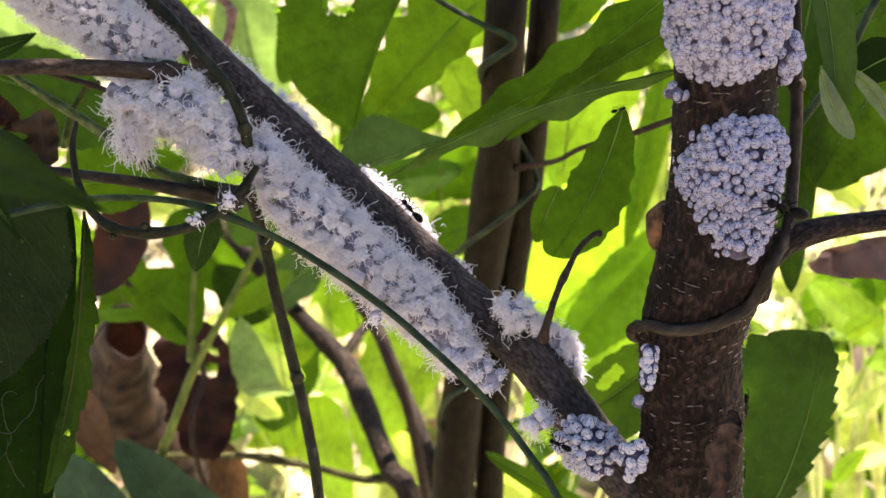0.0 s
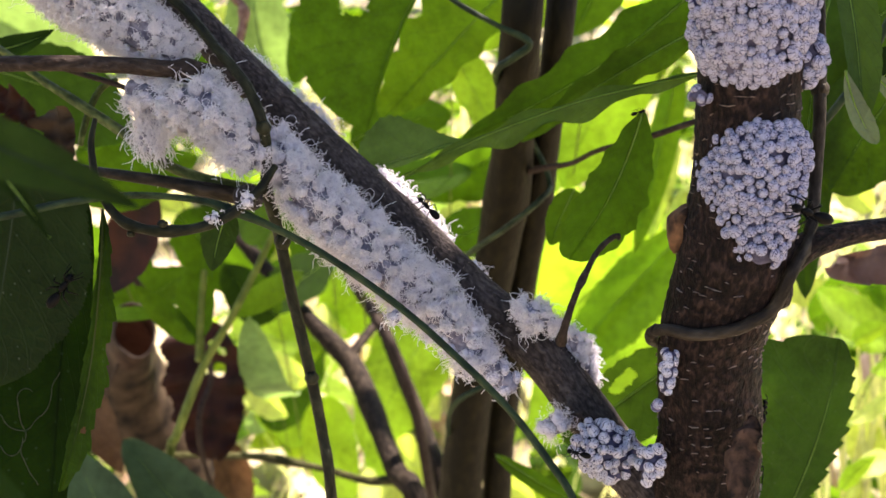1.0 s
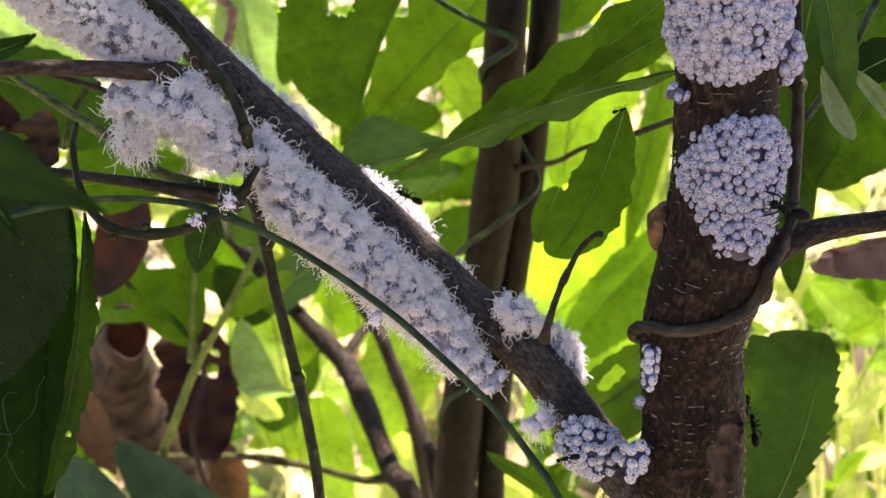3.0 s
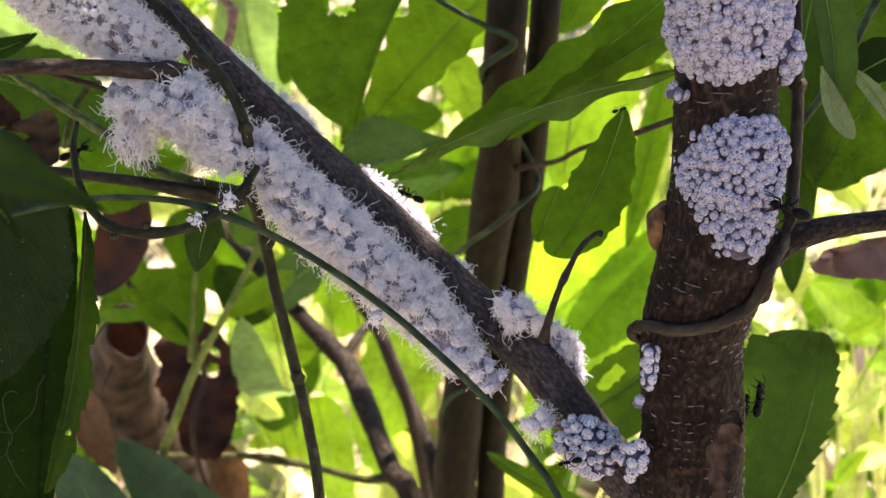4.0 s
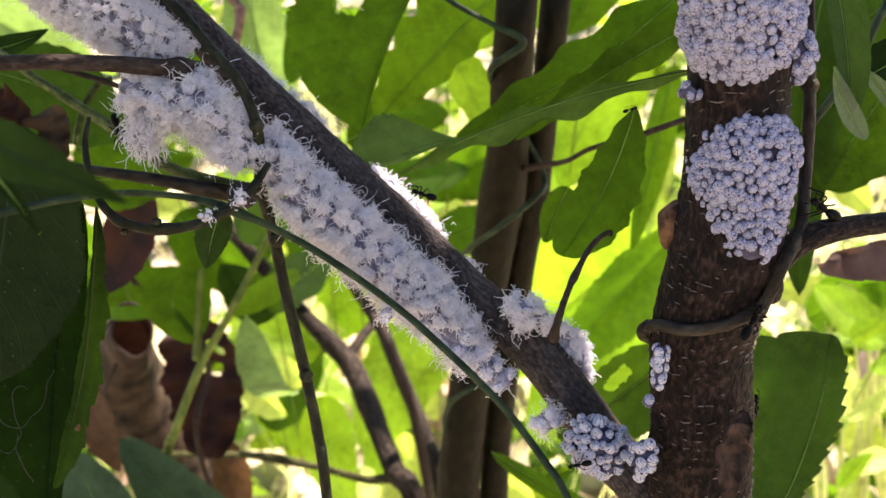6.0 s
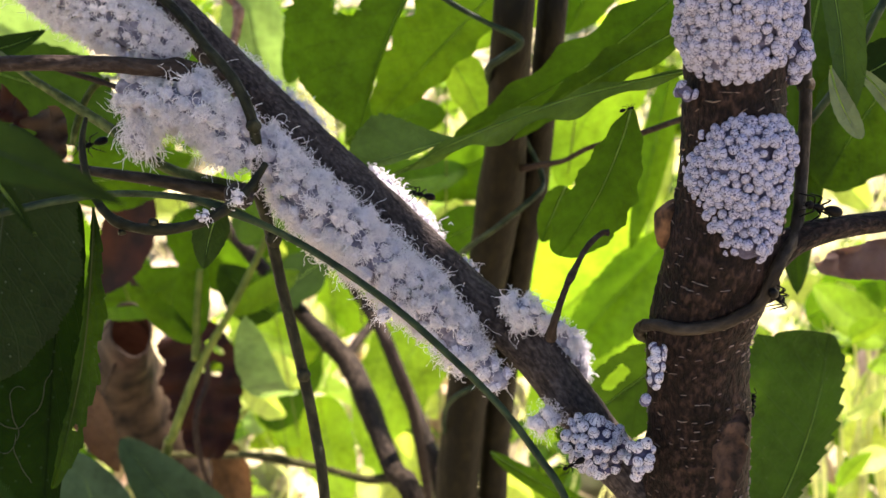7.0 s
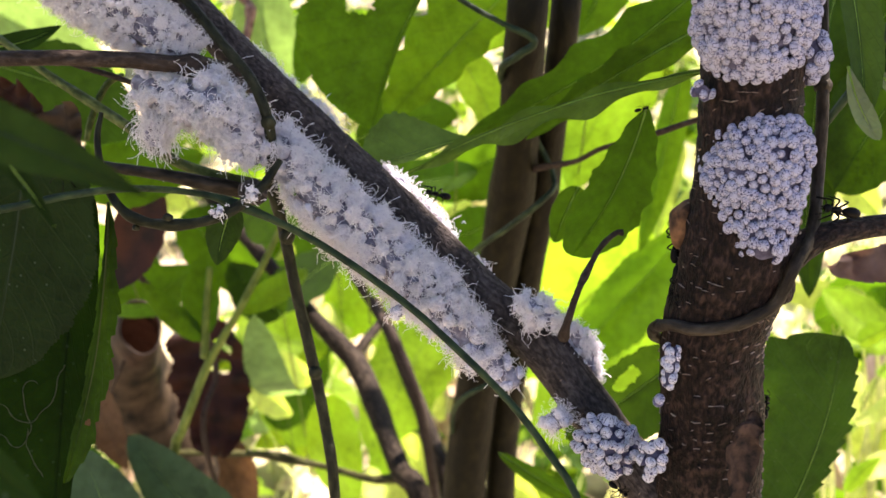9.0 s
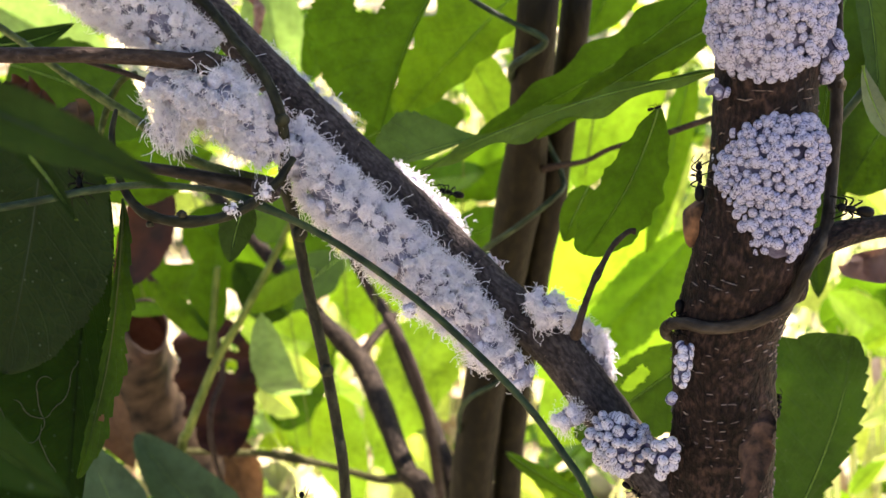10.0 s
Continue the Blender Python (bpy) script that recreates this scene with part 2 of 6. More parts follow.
FLAKE = plain("dry bark flake", (0.006, 0.003, 0.002), (0.075, 0.04, 0.026), 420, 0.9, 1.0)
BURL = plain("orange brown callus", (0.018, 0.008, 0.004), (0.2, 0.095, 0.044), 260, 0.85, 1.0)
RUST_SKIN = plain("mottled rust leaf skin", (0.005, 0.002, 0.0016), (0.06, 0.016, 0.008), 90, 0.6, 1.0, (0.024, 0.006, 0.003))
DEAD_SKIN = plain("mottled dead leaf skin", (0.006, 0.003, 0.002), (0.115, 0.075, 0.047), 85, 0.8, 1.0, (0.01, 0.0035, 0.002))
WITHERED = plain("withered purple brown", (0.03, 0.012, 0.011), (0.22, 0.155, 0.145), 60, 0.8, 1.0, (0.12, 0.06, 0.04))
LITTER = plain("sunlit dry leaves", (0.34, 0.2, 0.14), (0.62, 0.47, 0.36), 60, 0.9)
SOIL = plain("leaf litter", (0.06, 0.045, 0.022), (0.55, 0.46, 0.3), 9, 0.95, 0.4)
# the glare of full sun is put into this very pale grass colour
GRASS = leaf_material("grass blade", (0.7, 0.66, 0.32), (0.88, 0.88, 0.34), (0.6, 0.58, 0.3), 2, 0.5)


# ---- building helpers ----
def mesh_of(name, verts, faces, mats, index=None, uvs=None, smooth=True):
    me = bpy.data.meshes.new(name)
    me.from_pydata([tuple(v) for v in verts], [], [tuple(f) for f in faces])
    for m in mats if isinstance(mats, (list, tuple)) else [mats]:
        me.materials.append(m)
    if index is not None:
        me.polygons.foreach_set("material_index", list(index))
    if uvs is not None:
        layer = me.uv_layers.new(name="UVMap")
        loops = np.zeros(len(me.loops), dtype=np.int32)
        me.loops.foreach_get("vertex_index", loops)
        layer.data.foreach_set("uv", np.asarray(uvs, dtype=np.float32)[loops].ravel())
    me.polygons.foreach_set("use_smooth", [smooth] * len(me.polygons))
    me.update()
    return me


def put(name, me, parent=None, label=""):
    ob = new(name, me)
    if parent:
        ob.parent = parent
    if label:
        tagged(ob, label)
    return ob


def thing(name, label, category, group="", kind=""):
    ob = new(name)
    ob.empty_display_size = 0.01
    return tagged(ob, label, category, group, kind)


def spline(pts, n):
    """n points evenly along a smooth curve through pts (any dimension)."""
    P = np.array(pts, dtype=float)
    Q = np.vstack([2 * P[0] - P[1], P, 2 * P[-1] - P[-2]])
    out = []
    m = len(P) - 1
    for t in np.linspace(0, m, n):
        i = min(int(t), m - 1)
        u = t - i
        a, b, c, d = Q[i], Q[i + 1], Q[i + 2], Q[i + 3]
        out.append(0.5 * (2 * b + (c - a) * u + (2 * a - 5 * b + 4 * c - d) * u * u + (3 * b - a - 3 * c + d) * u ** 3))
    return np.array(out)


def frames_along(C):
    T = np.gradient(C, axis=0)
    T /= np.linalg.norm(T, axis=1)[:, None] + 1e-12
    u = np.cross(T[0], (0.3, 1.0, 0.2))
    u /= np.linalg.norm(u)
    U = []
    for t in T:
        u = u - t * np.dot(u, t)
        u /= np.linalg.norm(u)
        U.append(u)
    U = np.array(U)
    return T, U, np.cross(T, U)


TUBE_GRAIN = []


def grained(me, coords):
    """Coordinates round and along a stem, for the grain of its bark."""
    layer = me.attributes.new("grain", "FLOAT_VECTOR", "POINT")
    layer.data.foreach_set("vector", np.asarray(coords, dtype=np.float32).ravel())
    return me


def tube_data(pts, radii, n=40, sides=12, rough=0.0, freq=300.0, knots=()):
    """Verts and faces of a tapered, slightly uneven stem with closed ends. knots: (place 0..1, swelling)."""
    k = len(pts)
    C = spline(pts, n)
    R = np.interp(np.linspace(0, 1, n), np.linspace(0, 1, k), radii)
    T, U, V = frames_along(C)
    verts, faces = [], []
    for i in range(n):
        s = i / (n - 1)
        swell = 1 + sum(a * math.exp(-((s - p) * 22) ** 2) for p, a in knots)
        for j in range(sides):
            a = 2 * math.pi * j / sides
            o = U[i] * math.cos(a) + V[i] * math.sin(a)
            q = C[i] + o * R[i]
            r = R[i] * swell
            if rough:
                r *= 1 + rough * noise.noise(Vector(q) * freq) + rough * 0.6 * noise.noise(Vector(q) * freq * 2.7)
            verts.append(C[i] + o * r)
    for i in range(n - 1):
        for j in range(sides):
            b = (j + 1) % sides
            faces.append((i * sides + j, i * sides + b, (i + 1) * sides + b, (i + 1) * sides + j))
    along = np.concatenate([[0], np.cumsum(np.linalg.norm(np.diff(C, axis=0), axis=1))])
    TUBE_GRAIN[:] = [(R[i] * math.cos(2 * math.pi * j / sides), R[i] * math.sin(2 * math.pi * j / sides), along[i]) for i in range(n) for j in range(sides)] + [(0, 0, 0), (0, 0, along[-1])]
    verts.append(C[0] - T[0] * R[0] * 0.35)
    verts.append(C[-1] + T[-1] * R[-1] * 0.35)
    e = len(verts)
    for j in range(sides):
        b = (j + 1) % sides
        faces.append((b, j, e - 2))
        faces.append(((n - 1) * sides + j, (n - 1) * sides + b, e - 1))
    return verts, faces


def stem(name, pts, radii, mat, parent=None, n=40, sides=12, rough=0.05, freq=300.0, knots=(), label=""):
    v, f = tube_data(pts, radii, n, sides, rough, freq, knots)
    return put(name, grained(mesh_of(name, v, f, mat), TUBE_GRAIN), parent, label)


VIEW = Vector((0, -0.906, 0.423))


def leaf_data(base, tip, left, right, turn=0.0, arch=0.0, cup=0.15, peak=0.4, blunt=0.75, teeth=0, bite=0.05, waves=0, sway=0.06, holes=(), nu=44, nv=6, ripple=0.0, seed=1, sag=0.0, roll=0.0):
    """A leaf blade from base to tip. left and right are half widths in metres, turn rolls it about its axis, arch bends it along its length, cup folds it
    about the midrib, peak is where it is widest, teeth and waves shape its margin, holes are (along, across, radius in metres)."""
    b, t = Vector(base), Vector(tip)
    ax = t - b
    length = ax.length
    ax = ax.normalized()
    nrm = (VIEW - ax * VIEW.dot(ax)).normalized()
    nrm = Matrix.Rotation(radians(turn), 3, ax) @ nrm
    side = ax.cross(nrm).normalized()
    rng = random.Random(seed)
    ph = rng.random() * 6.28
    bow = rng.uniform(-0.07, 0.07)
    verts, uvs, faces = [], [], []
    for i in range(nu + 1):
        s = i / nu
        e = math.log(0.5) / math.log(peak)
        w = max(math.sin(math.pi * s ** e), 0.0) ** blunt
        for j in range(-nv, nv + 1):
            v = j / nv
            half = (right if v > 0 else left) * w
            edge = abs(v) ** 3
            k = 1.0
            if teeth:
                k += bite * edge * (((s * teeth) % 1.0) * 1.3 - 0.4 + 0.35 * noise.noise((s * 9, v, seed)))
            if waves:
                k += sway * edge * math.sin(2 * math.pi * waves * s + ph + (1.3 if v > 0 else 0))
            k += edge * 0.07 * noise.noise((s * 11, v * 0.8, seed * 1.7)) + edge * 0.05 * noise.noise((s * 31, v, seed * 2.3))
            x = v * half * k
            h = cup * abs(x) - arch * length * 4 * (s - 0.5) ** 2 + arch * length
            if roll and half > 1e-6:
                bend = half * k / (roll / 2)
                x, h = bend * math.sin(v * roll / 2), h - cup * abs(x) + bend * (1 - math.cos(v * roll / 2)) * (1 if cup >= 0 else -1)
            h += ripple * length * abs(v) * math.sin(2 * math.pi * (waves or 4) * s + ph + (2 if v > 0 else 0))
            h += 0.012 * length * noise.noise((s * 3 + seed, v * 1.5, 0.3 * seed))
            p = b + ax * (s * length) + side * (x + bow * length * 4 * s * (1 - s)) + nrm * h + Vector((0, 0, -sag * length * s * s))
            verts.append(p)
            uvs.append((s, 0.5 + 0.5 * v))
    row = 2 * nv + 1
    for i in range(nu):
        for j in range(2 * nv):
            if holes:
                s, v = (i + 0.5) / nu, (j + 0.5) / nv - 1
                c = (verts[i * row + j] + verts[(i + 1) * row + j + 1]) / 2
                gone = False
                for hs, hv, hr in holes:
                    q = verts[int(hs * nu) * row + int((hv + 1) * nv)]
                    gone |= (c - q).length < hr * (1 + 0.35 * noise.noise(c * 600))
                if gone:
                    continue
            faces.append((i * row + j, i * row + j + 1, (i + 1) * row + j + 1, (i + 1) * row + j))
    rib = [verts[i * row + nv] - nrm * 0.0001 for i in range(0, nu + 1, 4)]
    return verts, faces, uvs, rib


def leaf(name, label, base, tip, left, right, mat, rib_mat=None, stalk=None, parent=None, group="", category="leaf", rib=0.00028, **kw):
    """A leaf as a thing of its own: blade, midrib and, where given, a stalk."""
    top = thing(name, label, category, group)
    v, f, uv, line = leaf_data(base, tip, left, right, **kw)
    put("blade", mesh_of("blade", v, f, mat, uvs=uv), top)
    rv, rf = tube_data(line, list(np.linspace(rib, rib * 0.25, len(line))), 18, 6)
    put("midrib", mesh_of("midrib", rv, rf, rib_mat or RIB), top)
    if stalk:
        stem("stalk", [*stalk, base], list(np.linspace(rib * 1.6, rib * 1.2, len(stalk) + 1)), rib_mat or PALE_STEM, top, 16, 8)
    return top


# ---- aphids and wool ----
def aphid_shape(seed, ribs=9, bare=1.0):
    """A domed barrel body, its rear end up: rows of white wax pads parted by narrow grey grooves, with a small pit on top. About one unit across."""
    rng = random.Random(seed)
    verts, faces, idx = [], [], []
    rings = [(0.0, 0.62, 0)]
    bands = 5
    for b in range(bands):
        for u, pad in ((0.04, 0), (0.18, 1), (0.88, 1)):
            th = (b + u) / bands * 1.56 - 0.12
            rings.append((0.46 + 0.72 * math.sin(max(th, -0.1)), math.cos(th * 0.98), pad))
    seg = ribs * 3
    skew = rng.random()
    for k, (z, r, pad) in enumerate(rings):
        for j in range(seg):
            ph = j % 3
            a = 2 * math.pi * (j // 3 + (0.0, 0.16, 0.86)[ph] + skew) / ribs
            proud = 0.07 if pad and ph else 0.0
            rr = r + proud + rng.uniform(-0.018, 0.018)
            zz = z + (0.05 if pad and ph and k > 7 else 0) + rng.uniform(-0.015, 0.015)
            verts.append((0.5 * rr * math.cos(a), 0.5 * rr * math.sin(a), 0.5 * zz))
    for k in range(len(rings) - 1):
        for j in range(seg):
            b = (j + 1) % seg
            faces.append((k * seg + j, k * seg + b, (k + 1) * seg + b, (k + 1) * seg + j))
            between = (rings[k][2] == 0 or rings[k + 1][2] == 0)
            groove = j % 3 != 1
            grey = k < 2 or (groove and between and rng.random() < bare) or (groove and k < 12 and rng.random() < 0.5 * bare) or (between and rng.random() < 0.4 * bare)
            idx.append(0 if grey else 1)
    verts.append((0, 0, 0.5 * (rings[-1][0] - 0.02)))
    c = len(verts) - 1
    o = (len(rings) - 1) * seg
    dot = rng.random() < 0.6
    for j in range(seg):
        faces.append((o + j, o + (j + 1) % seg, c))
        idx.append(0 if dot else 1)
    return np.array(verts), faces, idx


def fluff_shape(seed):
    """A soft lump of wax wool, about one unit across."""
    bm = bmesh.new()
    bmesh.ops.create_icosphere(bm, subdivisions=2, radius=0.5)
    for v in bm.verts:
        k = 1 + 0.3 * noise.noise(v.co * 3.6 + Vector((seed * 3.7, 0, 0))) + 0.16 * noise.noise(v.co * 10 + Vector((0, seed, 0)))
        v.co = Vector((v.co.x * k, v.co.y * k, 0.22 + v.co.z * k * 0.8))
    bm.verts.index_update()
    verts = np.array([tuple(v.co) for v in bm.verts])
    faces = [tuple(v.index for v in f.verts) for f in bm.faces]
    idx = [2 for _ in faces]
    bm.free()
    return verts, faces, idx


FLUFFS = [fluff_shape(k) for k in range(4)]
APHIDS = [aphid_shape(s, r) for s, r in ((1, 8), (2, 9), (3, 7), (4, 10))]
APHID_MESH = [mesh_of("aphid", v, f, [APHID, WAX], i) for v, f, i in APHIDS]
# whiter bodies with fewer grey faces, brightened in colour where light falls short
LIGHTENED_MESH = [mesh_of("aphid", v, f, [APHID, SNOW], i) for v, f, i in (aphid_shape(s, r, 0.55) for s, r in ((5, 8), (6, 9), (7, 7), (8, 10)))]


def upright(p, n, spin, size):
    q = Vector(n).to_track_quat("Z", "Y").to_matrix().to_4x4()
    return Matrix.Translation(p) @ q @ Matrix.Rotation(spin, 4, "Z") @ Matrix.Diagonal((size, size, size, 1))


def relaxed(points, normals, gap, rng):
    """Keep points at least gap apart."""
    cells, keep = {}, []
    for i, p in enumerate(points):
        key = tuple(int(math.floor(c / gap)) for c in p)
        ok = True
        for dx in (-1, 0, 1):
            for dy in (-1, 0, 1):
                for dz in (-1, 0, 1):
                    for q in cells.get((key[0] + dx, key[1] + dy, key[2] + dz), ()):
                        if (p[0] - q[0]) ** 2 + (p[1] - q[1]) ** 2 + (p[2] - q[2]) ** 2 < gap * gap:
                            ok = False
        if ok:
            cells.setdefault(key, []).append(p)
            keep.append(i)
    return [points[i] for i in keep], [normals[i] for i in keep]


def evened(points, normals, gap):
    """Push crowded neighbours apart along the surface, so that they lie side by side."""
    P, Nn = np.array(points, dtype=float), np.array(normals, dtype=float)
    for _ in range(14):
        D = P[:, None, :] - P[None, :, :]
        d = np.sqrt((D ** 2).sum(2)) + 1e-9
        push = np.where(d < gap, (gap - d) * 0.22, 0.0)
        np.fill_diagonal(push, 0.0)
        move = (D / d[:, :, None] * push[:, :, None]).sum(1)
        move -= Nn * (move * Nn).sum(1)[:, None]
        P += move
    return [Vector(p) for p in P]


def wool_strands(roots, normals, length, radius, rng, steps=8, curl=1.0, fall=0.25):
    """Curling wax threads as thin three-sided tubes."""
    verts, faces = [], []
    for p, n in zip(roots, normals):
        n = Vector(n)
        side = Vector((rng.gauss(0, 1), rng.gauss(0, 1), rng.gauss(0, 1)))
        side = (side - n * side.dot(n)).normalized()
        d = (n * rng.uniform(0.25, 1.1) + side).normalized()
        ax = Vector((rng.gauss(0, 1), rng.gauss(0, 1), rng.gauss(0, 1))).normalized()
        turn = curl * rng.uniform(0.12, 0.6)
        ln = length * (0.4 + 1.3 * rng.random() ** 3)
        st = ln / steps
        q = Vector(p)
        o = len(verts)
        for k in range(steps + 1):
            a = d.orthogonal().normalized()
            b = d.cross(a)
            r = radius * (1 - 0.45 * k / steps)
            for j in range(3):
                ang = 2.094 * j
                verts.append(q + a * (r * math.cos(ang)) + b * (r * math.sin(ang)))
            d = (Matrix.Rotation(turn * (0.35 + 1.5 * k / steps), 3, ax) @ d + Vector((0, 0, -fall * k / steps))).normalized()
            q = q + d * st
        for k in range(steps):
            for j in range(3):
                c = (j + 1) % 3
                faces.append((o + 3 * k + j, o + 3 * k + c, o + 3 * k + 3 + c, o + 3 * k + 3 + j))
    return verts, faces


def colony(label, core, radii, count, size, woolly=0, length=0.003, seed=1, facing=None, parts=True, fall=0.25, thread=0.00006, sizes=(0.8, 1.15), lumps=0.16, curl=1.0, fluffy=0.7, pack=0.72, tall=1.0, gaps=-0.22, waxy=False):
    """A colony of aphids crowded over a lumpy ridge, with or without wool. core and radii: the ridge that they cover;
    facing: the side on which they sit; waxy: bodies coloured whiter, to look better lit."""
    rng = random.Random(seed)
    top = thing("aphid_colony", label, "insects", "aphid colonies")
    n = 30
    C = spline(core, n)
    R = np.interp(np.linspace(0, 1, n), np.linspace(0, 1, len(core)), radii)
    T, U, V = frames_along(C)
    # inner core in a dark colour, seen as shade between the bodies
    v, f = tube_data(core, [r * 0.9 for r in radii], n, 16, 0.12, 350)
    tagged(put("colony_core", mesh_of("colony_core", v, f, WOOL_GAP_SHADE if woolly else BODY_GAP_SHADE), top), kind="stuff")
    pts, nrs = [], []
    face = Vector(facing).normalized() if facing else None
    for _ in range(count * 25):
        x = rng.random() * (n - 1)
        i = min(int(x), n - 2)
        u = x - i
        c = C[i] * (1 - u) + C[i + 1] * u
        r = R[i] * (1 - u) + R[i + 1] * u
        if rng.random() > r / max(radii):
            continue
        a = rng.random() * 2 * math.pi
        o = Vector(U[i] * math.cos(a) + V[i] * math.sin(a))
        if face is not None and o.dot(face) < -0.2:
            continue
        if woolly and count > 60 and noise.noise(Vector(c + np.array(o) * r) * 200 + Vector((7, 0, 0))) < gaps:
            continue
        lump = 1 + lumps * noise.noise(Vector(c + np.array(o) * r) * (150 if woolly else 210))
        q = Vector(c) + o * r * lump * 0.93
        pts.append(q)
        end = (x / (n - 1) - 0.5) * 2
        nrs.append((o + Vector(T[i]) * (0.9 * end ** 5)).normalized())
    pts, nrs = relaxed(pts, nrs, size * pack, rng)
    pts, nrs = pts[:count], nrs[:count]
    if parts and count > 50:
        pts = evened(pts, nrs, size * 0.88)
    if parts:
        for p, nn in zip(pts, nrs):
            tilt = (nn + Vector((rng.gauss(0, 0.22), rng.gauss(0, 0.22), rng.gauss(0, 0.22)))).normalized()
            a = put("aphid", (LIGHTENED_MESH if waxy else APHID_MESH)[rng.randrange(4)], top)
            a.matrix_basis = upright(p - nn * size * 0.15, tilt, rng.random() * 6.28, size * rng.uniform(*sizes)) @ Matrix.Diagonal((1, 1, tall, 1))
    else:
        vs, fs, ix = [], [], []
        for p, nn in zip(pts, nrs):
            sv, sf, si = (FLUFFS if rng.random() < fluffy else APHIDS)[rng.randrange(4)]
            tilt = (nn + Vector((rng.gauss(0, 0.3), rng.gauss(0, 0.3), rng.gauss(0, 0.3)))).normalized()
            m = np.array(upright(p - nn * size * 0.2, tilt, rng.random() * 6.28, size * rng.uniform(*sizes)))
            o = len(vs)
            vs.extend((sv @ m[:3, :3].T + m[:3, 3]).tolist())
            fs.extend([tuple(q + o for q in g) for g in sf])
            ix.extend(si)
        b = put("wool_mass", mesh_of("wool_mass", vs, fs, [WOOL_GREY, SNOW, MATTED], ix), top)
        tagged(b, kind="stuff")
    if woolly:
        roots, dirs = [], []
        for _ in range(woolly):
            k = rng.randrange(len(pts))
            j = Vector((rng.gauss(0, 1), rng.gauss(0, 1), rng.gauss(0, 1))) * size * 0.45
            nn = nrs[k]
            roots.append(pts[k] + j - nn * j.dot(nn) + nn * size * rng.uniform(0.1, 0.55))
            dirs.append((nn + j.normalized() * 0.5).normalized())
        wv, wf = wool_strands(roots, dirs, length, thread, rng, curl=curl, fall=fall)
        w = put("wool", mesh_of("wool", wv, wf, WOOL), top, "curling white wax threads")
        tagged(w, kind="stuff")
    return top


def smooth_step(a, b, x):
    u = min(max((x - a) / (b - a), 0.0), 1.0)
    return u * u * (3 - 2 * u)


def woolly_colony(label, core, radii, clump, per_head, length, seed=1, facing=None, bare=(2.0, 3.0), fall=0.3, curl=1.6, thread=0.000095, lumps=0.2, shaggy=0.2):
    """Woolly aphids in heads of wax with dark crevices between. core and radii: the ridge that they cover; bare: the stretch of the
    ridge along which the threads give way to ribbed bodies; shaggy: the share of long hanging threads."""
    rng = random.Random(seed)
    top = thing("aphid_colony", label, "insects", "aphid colonies")
    n = 40
    C = spline(core, n)
    R = np.interp(np.linspace(0, 1, n), np.linspace(0, 1, len(core)), radii)
    T, U, V = frames_along(C)
    # inner core whose dark colour gives the crevices their shade
    v, f = tube_data(core, [r * 0.66 for r in radii], n, 16, 0.12, 350)
    tagged(put("colony_core", mesh_of("colony_core", v, f, WOOL_GAP_SHADE), top), kind="stuff")
    face = Vector(facing).normalized() if facing else None
    spots = []
    for _ in range(9000):
        x = rng.random() * (n - 1)
        i = min(int(x), n - 2)
        u = x - i
        if rng.random() > R[i] / max(radii):
            continue
        a = rng.random() * 2 * math.pi
        o = Vector(U[i] * math.cos(a) + V[i] * math.sin(a))
        if face is not None and o.dot(face) < -0.35:
            continue
        c = Vector(C[i] * (1 - u) + C[i + 1] * u)
        r = R[i] * (1 - u) + R[i + 1] * u
        q = c + o * r * (0.86 + lumps * noise.noise((c + o * r) * 170))
        along = x / (n - 1)
        gap = clump * (0.72 + 0.55 * noise.noise((c + o * r) * 260 + Vector((3, 1, seed))))
        if all((q - p[0]).length > max(gap, clump * 0.6) for p in spots):
            spots.append((q, (o + Vector(T[i]) * (0.8 * (2 * along - 1) ** 5)).normalized(), along, max(gap, clump * 0.6)))
    vs, fs, ix, roots, dirs, longs, long_dirs = [], [], [], [], [], [], []
    for q, o, along, gap in spots:
        woolly = 1 - smooth_step(bare[0], bare[1], along + rng.uniform(-0.08, 0.08))
        size = gap * rng.uniform(0.98, 1.25)
        ribbed = rng.random() > 0.15 + 0.82 * woolly
        sv, sf, si = (APHIDS if ribbed else FLUFFS)[rng.randrange(4)]
        tilt = (o + Vector((rng.gauss(0, 0.2), rng.gauss(0, 0.2), rng.gauss(0, 0.2)))).normalized()
        m = np.array(upright(q - o * size * 0.3, tilt, rng.random() * 6.28, size))
        b = len(vs)
        vs.extend((sv @ m[:3, :3].T + m[:3, 3]).tolist())
        fs.extend([tuple(k + b for k in g) for g in sf])
        ix.extend(si)
        for _ in range(int(per_head * (0.12 + 0.88 * woolly) * (size / clump) ** 2)):
            d = (o * rng.uniform(0.1, 1.1) + Vector((rng.gauss(0, 0.75), rng.gauss(0, 0.75), rng.gauss(0, 0.75)))).normalized()
            if d.dot(o) < -0.1:
                continue
            p = q + o * size * 0.05 + d * size * rng.uniform(0.3, 0.5)
            if rng.random() < shaggy * woolly:
                longs.append(p)
                long_dirs.append(d)
            else:
                roots.append(p)
                dirs.append(d)
    tagged(put("wool_mass", mesh_of("wool_mass", vs, fs, [WOOL_GREY, SNOW, MATTED], ix), top), kind="stuff")
    wv, wf = wool_strands(roots, dirs, length, thread, rng, steps=6, curl=curl * 1.3, fall=fall)
    tagged(put("wool", mesh_of("wool", wv, wf, WOOL), top, "curling white wax threads"), kind="stuff")
    if longs:
        wv, wf = wool_strands(longs, long_dirs, length * 2.0, thread * 0.85, rng, steps=10, curl=curl * 1.15, fall=fall * 0.55)
